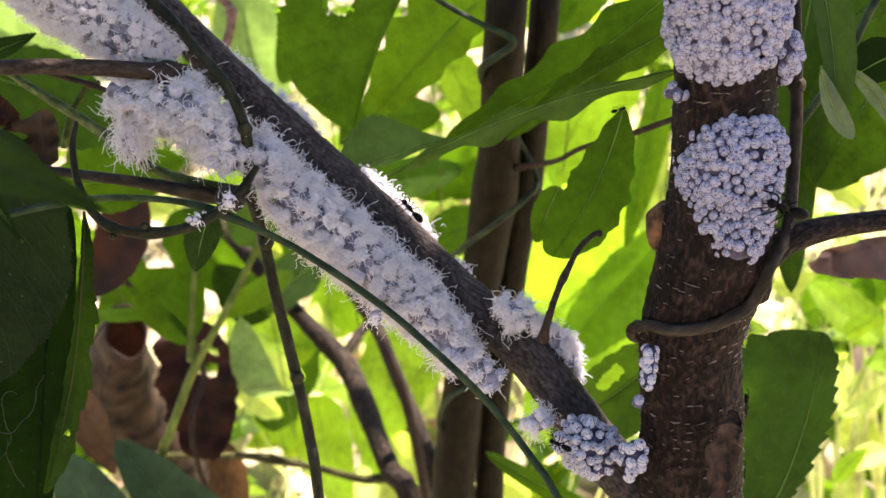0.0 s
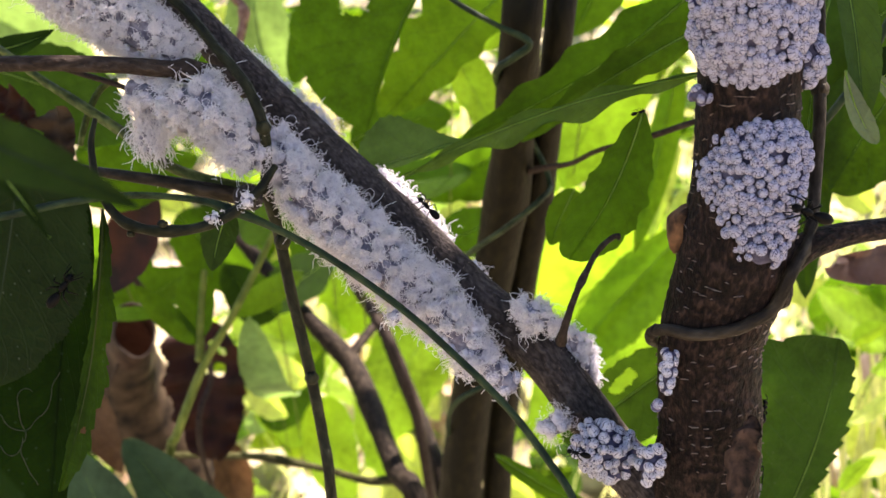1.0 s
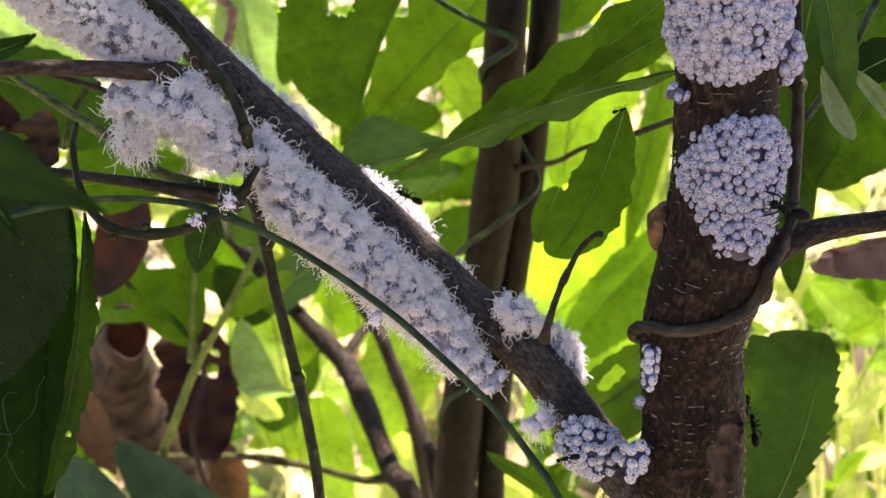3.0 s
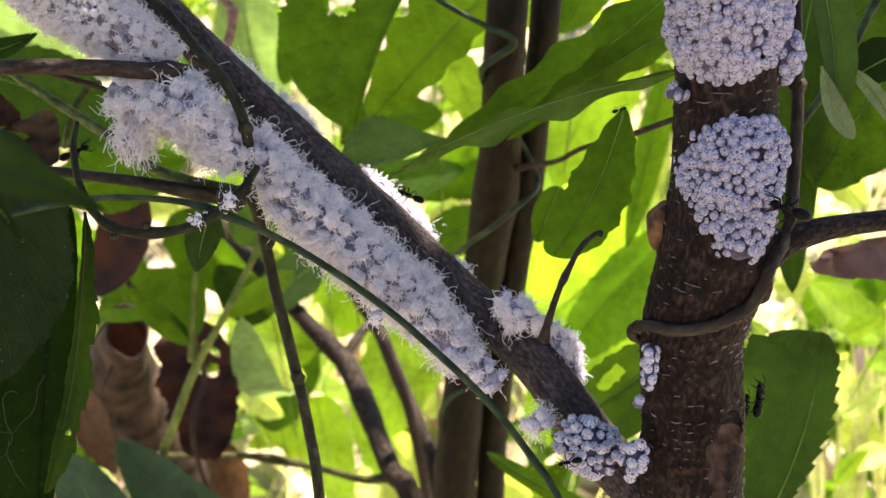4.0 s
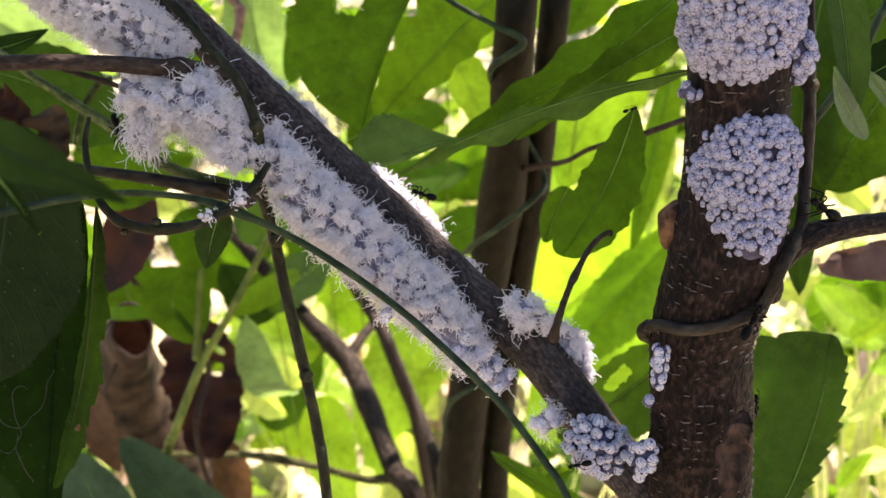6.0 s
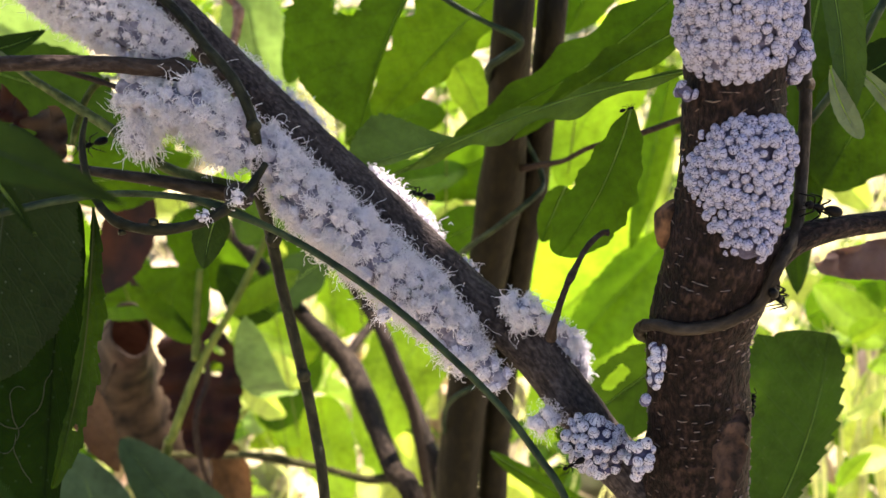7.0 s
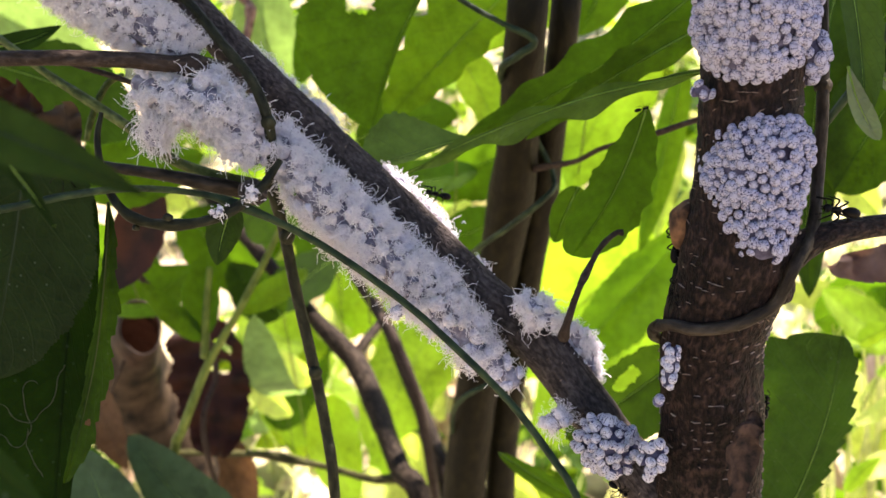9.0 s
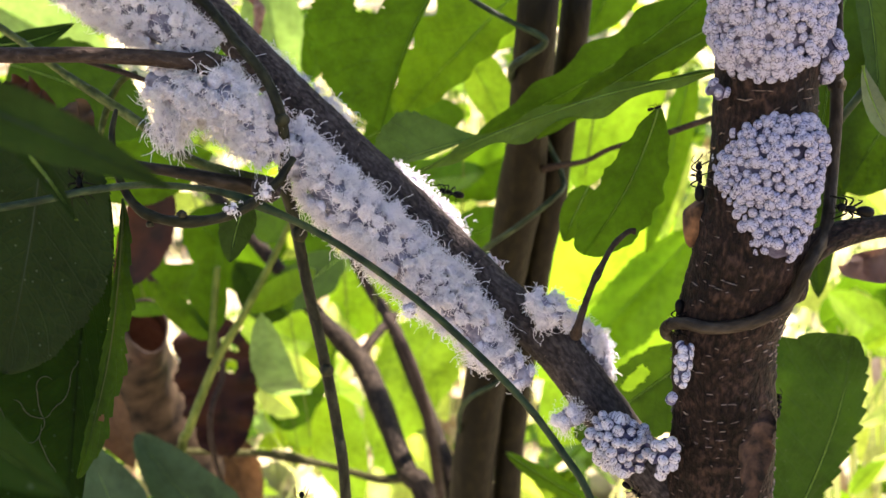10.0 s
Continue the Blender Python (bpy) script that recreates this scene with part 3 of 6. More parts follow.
        tagged(put("long_wool", mesh_of("long_wool", wv, wf, WOOL), top, "long hanging wax threads"), kind="stuff")
    return top


# ---- ground ----
def ground():
    verts, faces = [], []
    rad = [0.0, 0.5, 1, 1.5, 2, 2.5, 3, 4, 6, 10, 25, 80, 300]
    seg = 48
    for r in rad:
        for j in range(seg):
            a = 2 * math.pi * j / seg
            x, y = r * math.cos(a), 1.5 + r * math.sin(a)
            verts.append((x, y, 0.05 * noise.noise((x * 1.3, y * 1.3, 0)) * min(1, r)))
    for i in range(len(rad) - 1):
        for j in range(seg):
            b = (j + 1) % seg
            faces.append((i * seg + j, i * seg + b, (i + 1) * seg + b, (i + 1) * seg + j))
    g = put("ground", mesh_of("ground", verts, faces, SOIL))
    tagged(g, "sunlit forest floor of dry leaf litter", "ground", kind="structure")


ground()

# ---- the shrub ----
shrub = thing("shrub", "dark brown shrub stem with a slanting side branch", "shrub")
stem("trunk", [(0.0488, 0.1639, 0.7267), (0.0491, 0.1622, 0.7060), (0.0499, 0.1593, 0.6914), (0.0494, 0.1570, 0.6757), (0.0474, 0.1575, 0.6576), (0.0495, 0.1566, 0.6386), (0.0504, 0.1552, 0.6185), (0.0529, 0.1544, 0.5912), (0.0694, 0.1253, 0.3799), (0.10, 0.33, 0.0)],
     [0.00886, 0.00867, 0.00926, 0.01018, 0.00952, 0.00989, 0.01074, 0.01133, 0.01606, 0.016], TRUNK_BARK, shrub, 260, 44, 0.035, 420, ())
stem("side_branch", [(0.0478, 0.1551, 0.6141), (0.0396, 0.1586, 0.6216), (0.0326, 0.1636, 0.6280), (0.0180, 0.1749, 0.6439), (0.0036, 0.1835, 0.6537), (-0.0138, 0.1922, 0.6681), (-0.0277, 0.1991, 0.6787), (-0.0443, 0.2057, 0.6929), (-0.0581, 0.2116, 0.7054), (-0.0744, 0.2184, 0.7201)],
     [0.00589, 0.00542, 0.00518, 0.00506, 0.00492, 0.00480, 0.00480, 0.00443, 0.00406, 0.00369], BRANCH_BARK, shrub, 140, 22, 0.04, 300)
stem("fork", [(0.0510, 0.1557, 0.6707), (0.0552, 0.1530, 0.6756), (0.0613, 0.1548, 0.6794), (0.0705, 0.1583, 0.6805), (0.0814, 0.1621, 0.6803), (0.0981, 0.1663, 0.6806), (0.1255, 0.1780, 0.6845)],
     [0.00433, 0.00355, 0.00272, 0.00216, 0.00199, 0.00193, 0.00157], TRUNK_BARK, shrub, 60, 16, 0.05, 300)
stem("stub_twig", [(0.0204, 0.1669, 0.6521), (0.0205, 0.1648, 0.6562), (0.0226, 0.1675, 0.6621), (0.0249, 0.1711, 0.6654), (0.0276, 0.1746, 0.6687), (0.0308, 0.1774, 0.6705), (0.0324, 0.1775, 0.6707)],
     [0.0013, 0.0008, 0.00062, 0.00066, 0.00052, 0.00056, 0.00062], TWIG_BARK, shrub, 40, 10, 0.12, 900, ((0.45, 0.35), (0.7, 0.2), (0.97, 0.3)))

stem("front_twig", [(-0.1129, 0.1866, 0.7030), (-0.0949, 0.1865, 0.7027), (-0.0814, 0.1866, 0.7030), (-0.0685, 0.1883, 0.7023), (-0.0600, 0.1898, 0.7012), (-0.0546, 0.1948, 0.6993), (-0.0502, 0.2045, 0.6945)],
     [0.00169, 0.00157, 0.00157, 0.00169, 0.00180, 0.00224, 0.00283], TWIG_BARK, shrub, 60, 14, 0.05, 300, ((0.76, 0.3),))

# ---- colonies ----
THREAD = 0.000095
FRONT = (0, -0.9, 0.43)
LOW_LEFT = (-0.55, -0.75, -0.1)
colony("crowd of ribbed lilac-grey aphids on the trunk", [(0.0512, 0.1581, 0.7014), (0.0507, 0.1572, 0.6974), (0.0501, 0.1564, 0.6914), (0.0504, 0.1547, 0.6857), (0.0508, 0.1510, 0.6821), (0.0506, 0.1477, 0.6800)],
       [0.00617, 0.00867, 0.00935, 0.00809, 0.00578, 0.00289], 720, 0.0020, sizes=(0.72, 1.2), seed=3, facing=FRONT, lumps=0.08, pack=0.66)
colony("large crowd of ribbed lilac-grey aphids round the trunk", [(0.0477, 0.1647, 0.7284), (0.0475, 0.1623, 0.7233), (0.0475, 0.1613, 0.7169), (0.0473, 0.1611, 0.7122), (0.0466, 0.1612, 0.7081)],
       [0.00931, 0.01043, 0.01018, 0.00904, 0.00636], 800, 0.0020, sizes=(0.72, 1.3), seed=5, facing=FRONT, lumps=0.12, pack=0.66)
colony("bunch of ribbed aphids hanging at the trunk's side", [(0.0574, 0.1619, 0.7139), (0.0579, 0.1605, 0.7109), (0.0573, 0.1608, 0.7074)],
       [0.00251, 0.00289, 0.00154], 60, 0.00245, seed=6, facing=FRONT)
colony("small bunch of ribbed aphids at the trunk's rim", [(0.0401, 0.1583, 0.7061), (0.0391, 0.1578, 0.7050)], [0.00154, 0.00116], 10, 0.00188, seed=8)
colony("bunch of grey ribbed aphids in the fork", [(0.0247, 0.1587, 0.6347), (0.0281, 0.1565, 0.6342), (0.0319, 0.1558, 0.6326), (0.0344, 0.1537, 0.6323)],
       [0.00298, 0.00458, 0.00405, 0.00157], 170, 0.00205, seed=7, facing=FRONT, tall=1.9, pack=0.68, sizes=(0.75, 1.15), waxy=True)
colony("fuzzy grey aphids on the branch's underside", [(0.0186, 0.1617, 0.6367), (0.0204, 0.1608, 0.6349)], [0.00229, 0.00206], 12, 0.00250, woolly=420, length=0.00159, seed=17, parts=False)
colony("few grey aphids beside the trunk's foot", [(0.0368, 0.1490, 0.6395), (0.0365, 0.1478, 0.6368), (0.0358, 0.1481, 0.6331)], [0.00139, 0.00161, 0.00086], 26, 0.00214, seed=18, tall=1.4, waxy=True)
colony("short row of aphids on the trunk's rim", [(0.0382, 0.1505, 0.6596), (0.0378, 0.1491, 0.6565), (0.0374, 0.1475, 0.6532)], [0.00093, 0.00104, 0.00073], 26, 0.00164, seed=19, waxy=True)
colony("pair of aphids on the trunk's rim", [(0.0369, 0.1484, 0.6501), (0.0363, 0.1481, 0.6493)], [0.00073, 0.00062], 4, 0.00177, seed=20)
woolly_colony("woolly white aphid mass along the branch", [(-0.0394, 0.1947, 0.6863), (-0.0342, 0.1873, 0.6788), (-0.0254, 0.1819, 0.6716), (-0.0148, 0.1780, 0.6632), (-0.0042, 0.1739, 0.6545), (0.0045, 0.1699, 0.6459), (0.0113, 0.1674, 0.6404)],
       [0.0024, 0.0053, 0.0064, 0.0063, 0.0056, 0.0042, 0.0026], clump=0.0038, per_head=170, length=0.0022, seed=9, bare=(0.62, 0.95), shaggy=0.25)
woolly_colony("dense woolly white aphid mass at the branch top", [(-0.0900, 0.2054, 0.7219), (-0.0806, 0.2020, 0.7147), (-0.0711, 0.1995, 0.7093), (-0.0629, 0.1977, 0.7054), (-0.0571, 0.2000, 0.7019)],
       [0.0078, 0.0083, 0.0072, 0.0055, 0.0028], clump=0.0023, per_head=105, length=0.0018, seed=11, lumps=0.1, shaggy=0.06, thread=0.00008)
woolly_colony("fluffy white aphid mass below the twig", [(-0.0690, 0.1935, 0.6965), (-0.0611, 0.1905, 0.6943), (-0.0536, 0.1898, 0.6928), (-0.0474, 0.1883, 0.6896), (-0.0450, 0.1863, 0.6852), (-0.0452, 0.1867, 0.6818)],
       [0.0027, 0.0050, 0.0060, 0.0056, 0.0048, 0.0034], clump=0.0042, per_head=180, length=0.0023, seed=13, shaggy=0.3, fall=0.4, lumps=0.3)
colony("tuft of wax wool hanging below the twig", [(-0.0641, 0.1904, 0.6899), (-0.0650, 0.1890, 0.6867), (-0.0645, 0.1879, 0.6844)], [0.00212, 0.00165, 0.00094], 16, 0.00208, woolly=700, length=0.0040, seed=21, parts=False, fall=0.6, thread=THREAD)
woolly_colony("tuft of white woolly aphids on the branch", [(0.0118, 0.1730, 0.6573), (0.0155, 0.1720, 0.6549), (0.0193, 0.1725, 0.6530)], [0.0016, 0.0034, 0.0018], clump=0.0031, per_head=130, length=0.0018, seed=15, shaggy=0.15)
woolly_colony("tuft of white woolly aphids behind the branch", [(0.0218, 0.1755, 0.6510), (0.0246, 0.1755, 0.6470), (0.0268, 0.1753, 0.6420), (0.0281, 0.1752, 0.6370)], [0.0014, 0.0028, 0.0028, 0.0010], clump=0.0030, per_head=130, length=0.0018, seed=16, shaggy=0.12)
colony("fringe of wax wool along the branch's far side", [(-0.0569, 0.2198, 0.7017), (-0.0440, 0.2150, 0.6914), (-0.0350, 0.2121, 0.6852), (-0.0293, 0.2099, 0.6805)], [0.00106, 0.00165, 0.00177, 0.00084], 60, 0.00212, woolly=1500, length=0.0032, seed=22, parts=False, curl=1.6, thread=THREAD)
colony("fringe of wax wool on the branch's far side", [(-0.0179, 0.2030, 0.6743), (-0.0117, 0.2006, 0.6691), (-0.0051, 0.1979, 0.6633), (-0.0026, 0.1967, 0.6607)], [0.00071, 0.00094, 0.00094, 0.00060], 40, 0.00212, woolly=900, length=0.0018, seed=23, parts=False, curl=1.6, thread=THREAD)
colony("few wool flecks on the branch's far side", [(0.0024, 0.1946, 0.6563), (0.0069, 0.1928, 0.6524)], [0.00071, 0.00059], 8, 0.00153, woolly=60, length=0.00162, seed=24, parts=False, thread=THREAD)
colony("wool tuft on the stem joint", [(-0.0495, 0.1703, 0.6765), (-0.0476, 0.1706, 0.6771)], [0.00056, 0.00067], 6, 0.00112, woolly=45, length=0.0011, seed=25, parts=False, thread=THREAD)
colony("pale wool flecks on the stem joint", [(-0.0428, 0.1738, 0.6799), (-0.0414, 0.1735, 0.6791)], [0.00090, 0.00101], 8, 0.00157, woolly=60, length=0.00135, seed=26, parts=False, thread=THREAD)
colony("wool fleck under the green stem", [(-0.0134, 0.1659, 0.6585), (-0.0126, 0.1653, 0.6572)], [0.00101, 0.00090], 8, 0.00157, woolly=80, length=0.00202, seed=27, parts=False, thread=THREAD)


# ---- bark details ----
def lenticels(name, pts, radii, count, size, parent, seed):
    """Short pale corky dashes lying across a stem."""
    rng = random.Random(seed)
    n = 60
    C = spline(pts, n)
    R = np.interp(np.linspace(0, 1, n), np.linspace(0, 1, len(pts)), radii)
    T, U, V = frames_along(C)
    verts, faces = [], []
    for _ in range(count):
        i = rng.randrange(1, n - 1)
        a0 = rng.random() * 6.28
        half = size * rng.uniform(0.2, 0.8) / R[i] / 2
        tilt = rng.gauss(0.04, 0.06)
        o = len(verts)
        h = size * rng.uniform(0.035, 0.065)
        for k in range(6):
            u = k / 5 * 2 - 1
            a = a0 + u * half
            d = U[i] * math.cos(a) + V[i] * math.sin(a)
            w = h * math.sqrt(max(0.04, 1 - u * u)) * rng.uniform(0.6, 1.2)
            c = C[i] + T[i] * tilt * u * size
            verts += [c + d * R[i] * 0.99 + T[i] * w, c + d * R[i] * 1.02, c + d * R[i] * 0.99 - T[i] * w]
        for k in range(5):
            for j in range(2):
                faces.append((o + 3 * k + j, o + 3 * k + j + 1, o + 3 * k + j + 4, o + 3 * k + j + 3))
    ob = put(name, mesh_of(name, verts, faces, LENTICEL), parent, "pale corky dashes")
    tagged(ob, kind="stuff")


lenticels("lenticel", [(0.0488, 0.1639, 0.7267), (0.0491, 0.1622, 0.7060), (0.0499, 0.1593, 0.6914), (0.0494, 0.1570, 0.6757), (0.0474, 0.1575, 0.6576), (0.0495, 0.1566, 0.6386), (0.0504, 0.1552, 0.6185)],
          [0.00896, 0.00877, 0.00936, 0.01028, 0.00962, 0.01000, 0.01085], 640, 0.0021, shrub, 4)
lenticels("lenticel", [(0.0396, 0.1586, 0.6216), (0.0326, 0.1636, 0.6280), (0.0180, 0.1749, 0.6439), (0.0036, 0.1835, 0.6537), (-0.0138, 0.1922, 0.6681), (-0.0277, 0.1991, 0.6787), (-0.0443, 0.2057, 0.6929)],
          [0.00554, 0.00530, 0.00518, 0.00505, 0.00492, 0.00492, 0.00456], 190, 0.00130, shrub, 5)

lenticels("lenticel", [(-0.1129, 0.1866, 0.7030), (-0.0949, 0.1865, 0.7027), (-0.0814, 0.1866, 0.7030), (-0.0685, 0.1883, 0.7023), (-0.0600, 0.1898, 0.7012), (-0.0546, 0.1948, 0.6993)],
          [0.00169, 0.00157, 0.00157, 0.00169, 0.00180, 0.00224], 90, 0.00067, shrub, 6)


def lump(name, centre, sizes, mat, parent, seed, label=""):
    """A knobbly swelling."""
    bm = bmesh.new()
    bmesh.ops.create_icosphere(bm, subdivisions=3, radius=1)
    for v in bm.verts:
        k = 1 + 0.22 * noise.noise(v.co * 1.6 + Vector((seed, 0, 0))) + 0.08 * noise.noise(v.co * 5)
        v.co = Vector((v.co.x * sizes[0], v.co.y * sizes[1], v.co.z * sizes[2])) * k
    me = bpy.data.meshes.new(name)
    bm.to_mesh(me)
    bm.free()
    me.materials.append(mat)
    me.polygons.foreach_set("use_smooth", [True] * len(me.polygons))
    grained(me, [tuple(v.co) for v in me.vertices])
    ob = put(name, me, parent, label)
    ob.location = centre
    return ob


lump("callus", (0.0401, 0.1600, 0.6801), (0.00312, 0.00270, 0.00467), BURL, shrub, 3, "orange-brown corky callus on the trunk")
lump("burl", (0.0540, 0.1530, 0.6714), (0.00570, 0.00366, 0.00427), TRUNK_BARK, shrub, 5)
lump("burl", (0.0440, 0.1554, 0.6640), (0.00407, 0.00407, 0.00346), TRUNK_BARK, shrub, 8)


def flake(pts, half, mat, parent, seed):
    """A curling strip of loose bark."""
    C = spline(pts, 14)
    rng = random.Random(seed)
    verts, faces = [], []
    for i, c in enumerate(C):
        s = i / 13
        w = half * (0.35 + 0.8 * math.sin(math.pi * min(0.9, s + 0.15))) * rng.uniform(0.75, 1.2)
        for layer in (0, 1):
            for j in range(5):
                v = j / 2 - 1
                verts.append((c[0] + v * w, c[1] - 0.0006 * layer - 0.0012 * v * v + 0.0011 * noise.noise((s * 9, v * 2.5, seed)) + 0.0005 * noise.noise((s * 24, v * 6, seed)), c[2]))
    for i in range(13):
        for layer in (0, 1):
            for j in range(4):
                a = i * 10 + layer * 5 + j
                faces.append((a, a + 1, a + 11, a + 10))
        for j in (0, 4):
            a = i * 10 + j
            faces.append((a, a + 5, a + 15, a + 10))
    put("bark_flake", mesh_of("bark_flake", verts, faces, mat), parent, "loose flake of dry brown bark")


flake([(0.0513, 0.143, 0.6489), (0.0506, 0.1416, 0.6447), (0.05, 0.1396, 0.6393), (0.0498, 0.138, 0.6335)], 0.0025, FLAKE, shrub, 2)
flake([(0.0527, 0.1451, 0.6499), (0.0523, 0.1437, 0.6469), (0.052, 0.1424, 0.6429)], 0.0013, FLAKE, shrub, 5)

# ---- vines and green stems ----
vine = thing("twining_vine", "grey-green vine stem twining over the branch", "vine")
stem("vine_stem", [(-0.0682, 0.2039, 0.7187), (-0.0576, 0.1986, 0.7116), (-0.0502, 0.1933, 0.7046), (-0.0440, 0.1886, 0.6988), (-0.0406, 0.1855, 0.6921), (-0.0401, 0.1858, 0.6841), (-0.0410, 0.1878, 0.6758), (-0.0392, 0.1876, 0.6667), (-0.0368, 0.1851, 0.6529), (-0.0336, 0.1819, 0.6375), (-0.0307, 0.1784, 0.6216), (-0.0285, 0.1737, 0.6029), (-0.0276, 0.1740, 0.5268), (-0.03, 0.32, 0.0)],
     [0.00112, 0.00112, 0.00115, 0.00115, 0.00112, 0.0012, 0.00135, 0.00128, 0.00128, 0.00130, 0.00130, 0.00130, 0.00141, 0.00180], VINE, vine, 130, 12, 0.05, 300)
long_stem = thing("green_stem", "long dark green stem crossing below the branch", "plant stem")
stem("stalk", [(-0.0917, 0.1342, 0.6885), (-0.0741, 0.1389, 0.6901), (-0.0648, 0.1433, 0.6909), (-0.0594, 0.1589, 0.6861), (-0.0517, 0.1736, 0.6793), (-0.0447, 0.1759, 0.6758), (-0.0356, 0.1743, 0.6723), (-0.0252, 0.1703, 0.6680), (-0.0116, 0.1648, 0.6604), (-0.0004, 0.1591, 0.6526), (0.0094, 0.1535, 0.6448), (0.0169, 0.1479, 0.6370), (0.0221, 0.1428, 0.6304), (0.0295, 0.1342, 0.6119)],
     [0.00064] * 5 + [0.00075] * 9, GREEN_STEM, long_stem, 120, 10, 0.04, 400, ((0.37, 0.5),))
dark_stem = thing("woody_stem", "dark purplish stem joining the vine", "plant stem")
stem("stalk", [(-0.1084, 0.1906, 0.6818), (-0.0853, 0.1865, 0.6814), (-0.0747, 0.1860, 0.6803), (-0.0617, 0.1852, 0.6787), (-0.0523, 0.1845, 0.6771), (-0.0440, 0.1889, 0.6738)], [0.00082, 0.00094, 0.00106, 0.00130, 0.00165, 0.00200], VINE_BARK, dark_stem, 60, 10, 0.05, 400)
upper_stem = thing("green_stem", "slender green stem with brown joints", "plant stem")
stem("stalk", [(-0.1237, 0.2277, 0.7060), (-0.1063, 0.2181, 0.6982), (-0.0956, 0.2118, 0.6932), (-0.0851, 0.2059, 0.6890), (-0.0719, 0.1976, 0.6841), (-0.0622, 0.1917, 0.6797), (-0.0528, 0.1871, 0.6784), (-0.0436, 0.1879, 0.6760)], [0.00090] * 3 + [0.00116] * 5, SHOOT, upper_stem, 80, 10, 0.05, 400, ((0.62, 0.4),))
stem("side_shoot", [(-0.0781, 0.2118, 0.6931), (-0.0808, 0.2093, 0.6919), (-0.0827, 0.2068, 0.6887), (-0.0841, 0.2037, 0.6842), (-0.0849, 0.2021, 0.6807)], [0.00064, 0.00077, 0.00077, 0.00077, 0.00064], SHOOT, upper_stem, 30, 10, 0.05, 400)
thin_twig = thing("twig", "thin dark brown twig under the branch", "twig")
stem("limb", [(-0.0868, 0.1989, 0.6995), (-0.0808, 0.1982, 0.6979), (-0.0748, 0.1975, 0.6964), (-0.0694, 0.1966, 0.6947)], [0.00047, 0.00059, 0.00065, 0.00047], TWIG_BARK, thin_twig, 24, 8, 0.06, 400)
tendril = thing("curled_shoot", "curled grey-green shoot with small buds", "plant stem")
stem("stalk", [(-0.0716, 0.1786, 0.6942), (-0.0723, 0.1762, 0.6892), (-0.0708, 0.1730, 0.6822), (-0.0668, 0.1704, 0.6767), (-0.0605, 0.1694, 0.6746), (-0.0523, 0.1696, 0.6749), (-0.0461, 0.1723, 0.6765), (-0.0409, 0.1759, 0.6799), (-0.0373, 0.1799, 0.6844)],
     [0.00044, 0.00066, 0.00077, 0.00088, 0.00094, 0.00099, 0.00111, 0.0010, 0.0007], VINE, tendril, 90, 12, 0.06, 500, ((0.55, 0.35), (0.42, 0.3)))
lump("bud", (-0.0577, 0.1683, 0.6765), (0.00098, 0.00076, 0.00076), VINE, tendril, 4)
lump("bud", (-0.0644, 0.1691, 0.6739), (0.00076, 0.00066, 0.00066), VINE, tendril, 6)
lump("joint", (-0.0435, 0.1805, 0.6772), (0.00292, 0.00247, 0.00270), BRANCH_BARK, tendril, 7)
trunk_vine = thing("twining_vine", "brown vine stem wound round the trunk", "vine")
stem("vine_stem", [(0.0629, 0.1778, 0.7267), (0.0638, 0.1723, 0.7127), (0.0643, 0.1671, 0.6994), (0.0638, 0.1625, 0.6885), (0.0614, 0.1550, 0.6815), (0.0566, 0.1481, 0.6773), (0.0543, 0.1471, 0.6711), (0.0509, 0.1464, 0.6687), (0.0476, 0.1466, 0.6667), (0.0420, 0.1486, 0.6645), (0.0382, 0.1527, 0.6631), (0.0363, 0.1566, 0.6606), (0.0368, 0.1606, 0.6568), (0.0400, 0.1660, 0.6525), (0.0500, 0.1685, 0.6480), (0.0566, 0.1690, 0.6390), (0.0599, 0.1700, 0.6230), (0.0610, 0.1723, 0.5871), (0.11, 0.36, 0.0)],
     [0.00112] * 4 + [0.00115] * 12 + [0.00153] * 3, VINE_BARK, trunk_vine, 190, 12, 0.05, 350)
for where, size in (((0.0366, 0.1556, 0.6614), 0.0013), ((0.0598, 0.1525, 0.6795), 0.0014), ((0.0643, 0.1692, 0.7041), 0.00164)):
    lump("node", where, (size, size * 0.9, size), VINE_BARK, trunk_vine, 11)
for where, size in (((-0.0402, 0.1849, 0.6907), 0.00160), ((-0.0383, 0.1866, 0.6647), 0.00183), ((-0.0327, 0.1804, 0.6342), 0.00164)):
    lump("node", where, (size, size * 0.9, size), VINE, vine, 12)
right_stem = thing("green_stem", "thin green stem slanting past the trunk", "plant stem")
stem("stalk", [(0.1008, 0.2094, 0.7305), (0.0912, 0.2046, 0.7116), (0.0869, 0.2044, 0.6986), (0.0803, 0.2046, 0.6862), (0.0731, 0.2102, 0.6684)], [0.00094] * 5, GREEN_STEM, right_stem, 40, 10, 0.04, 400)

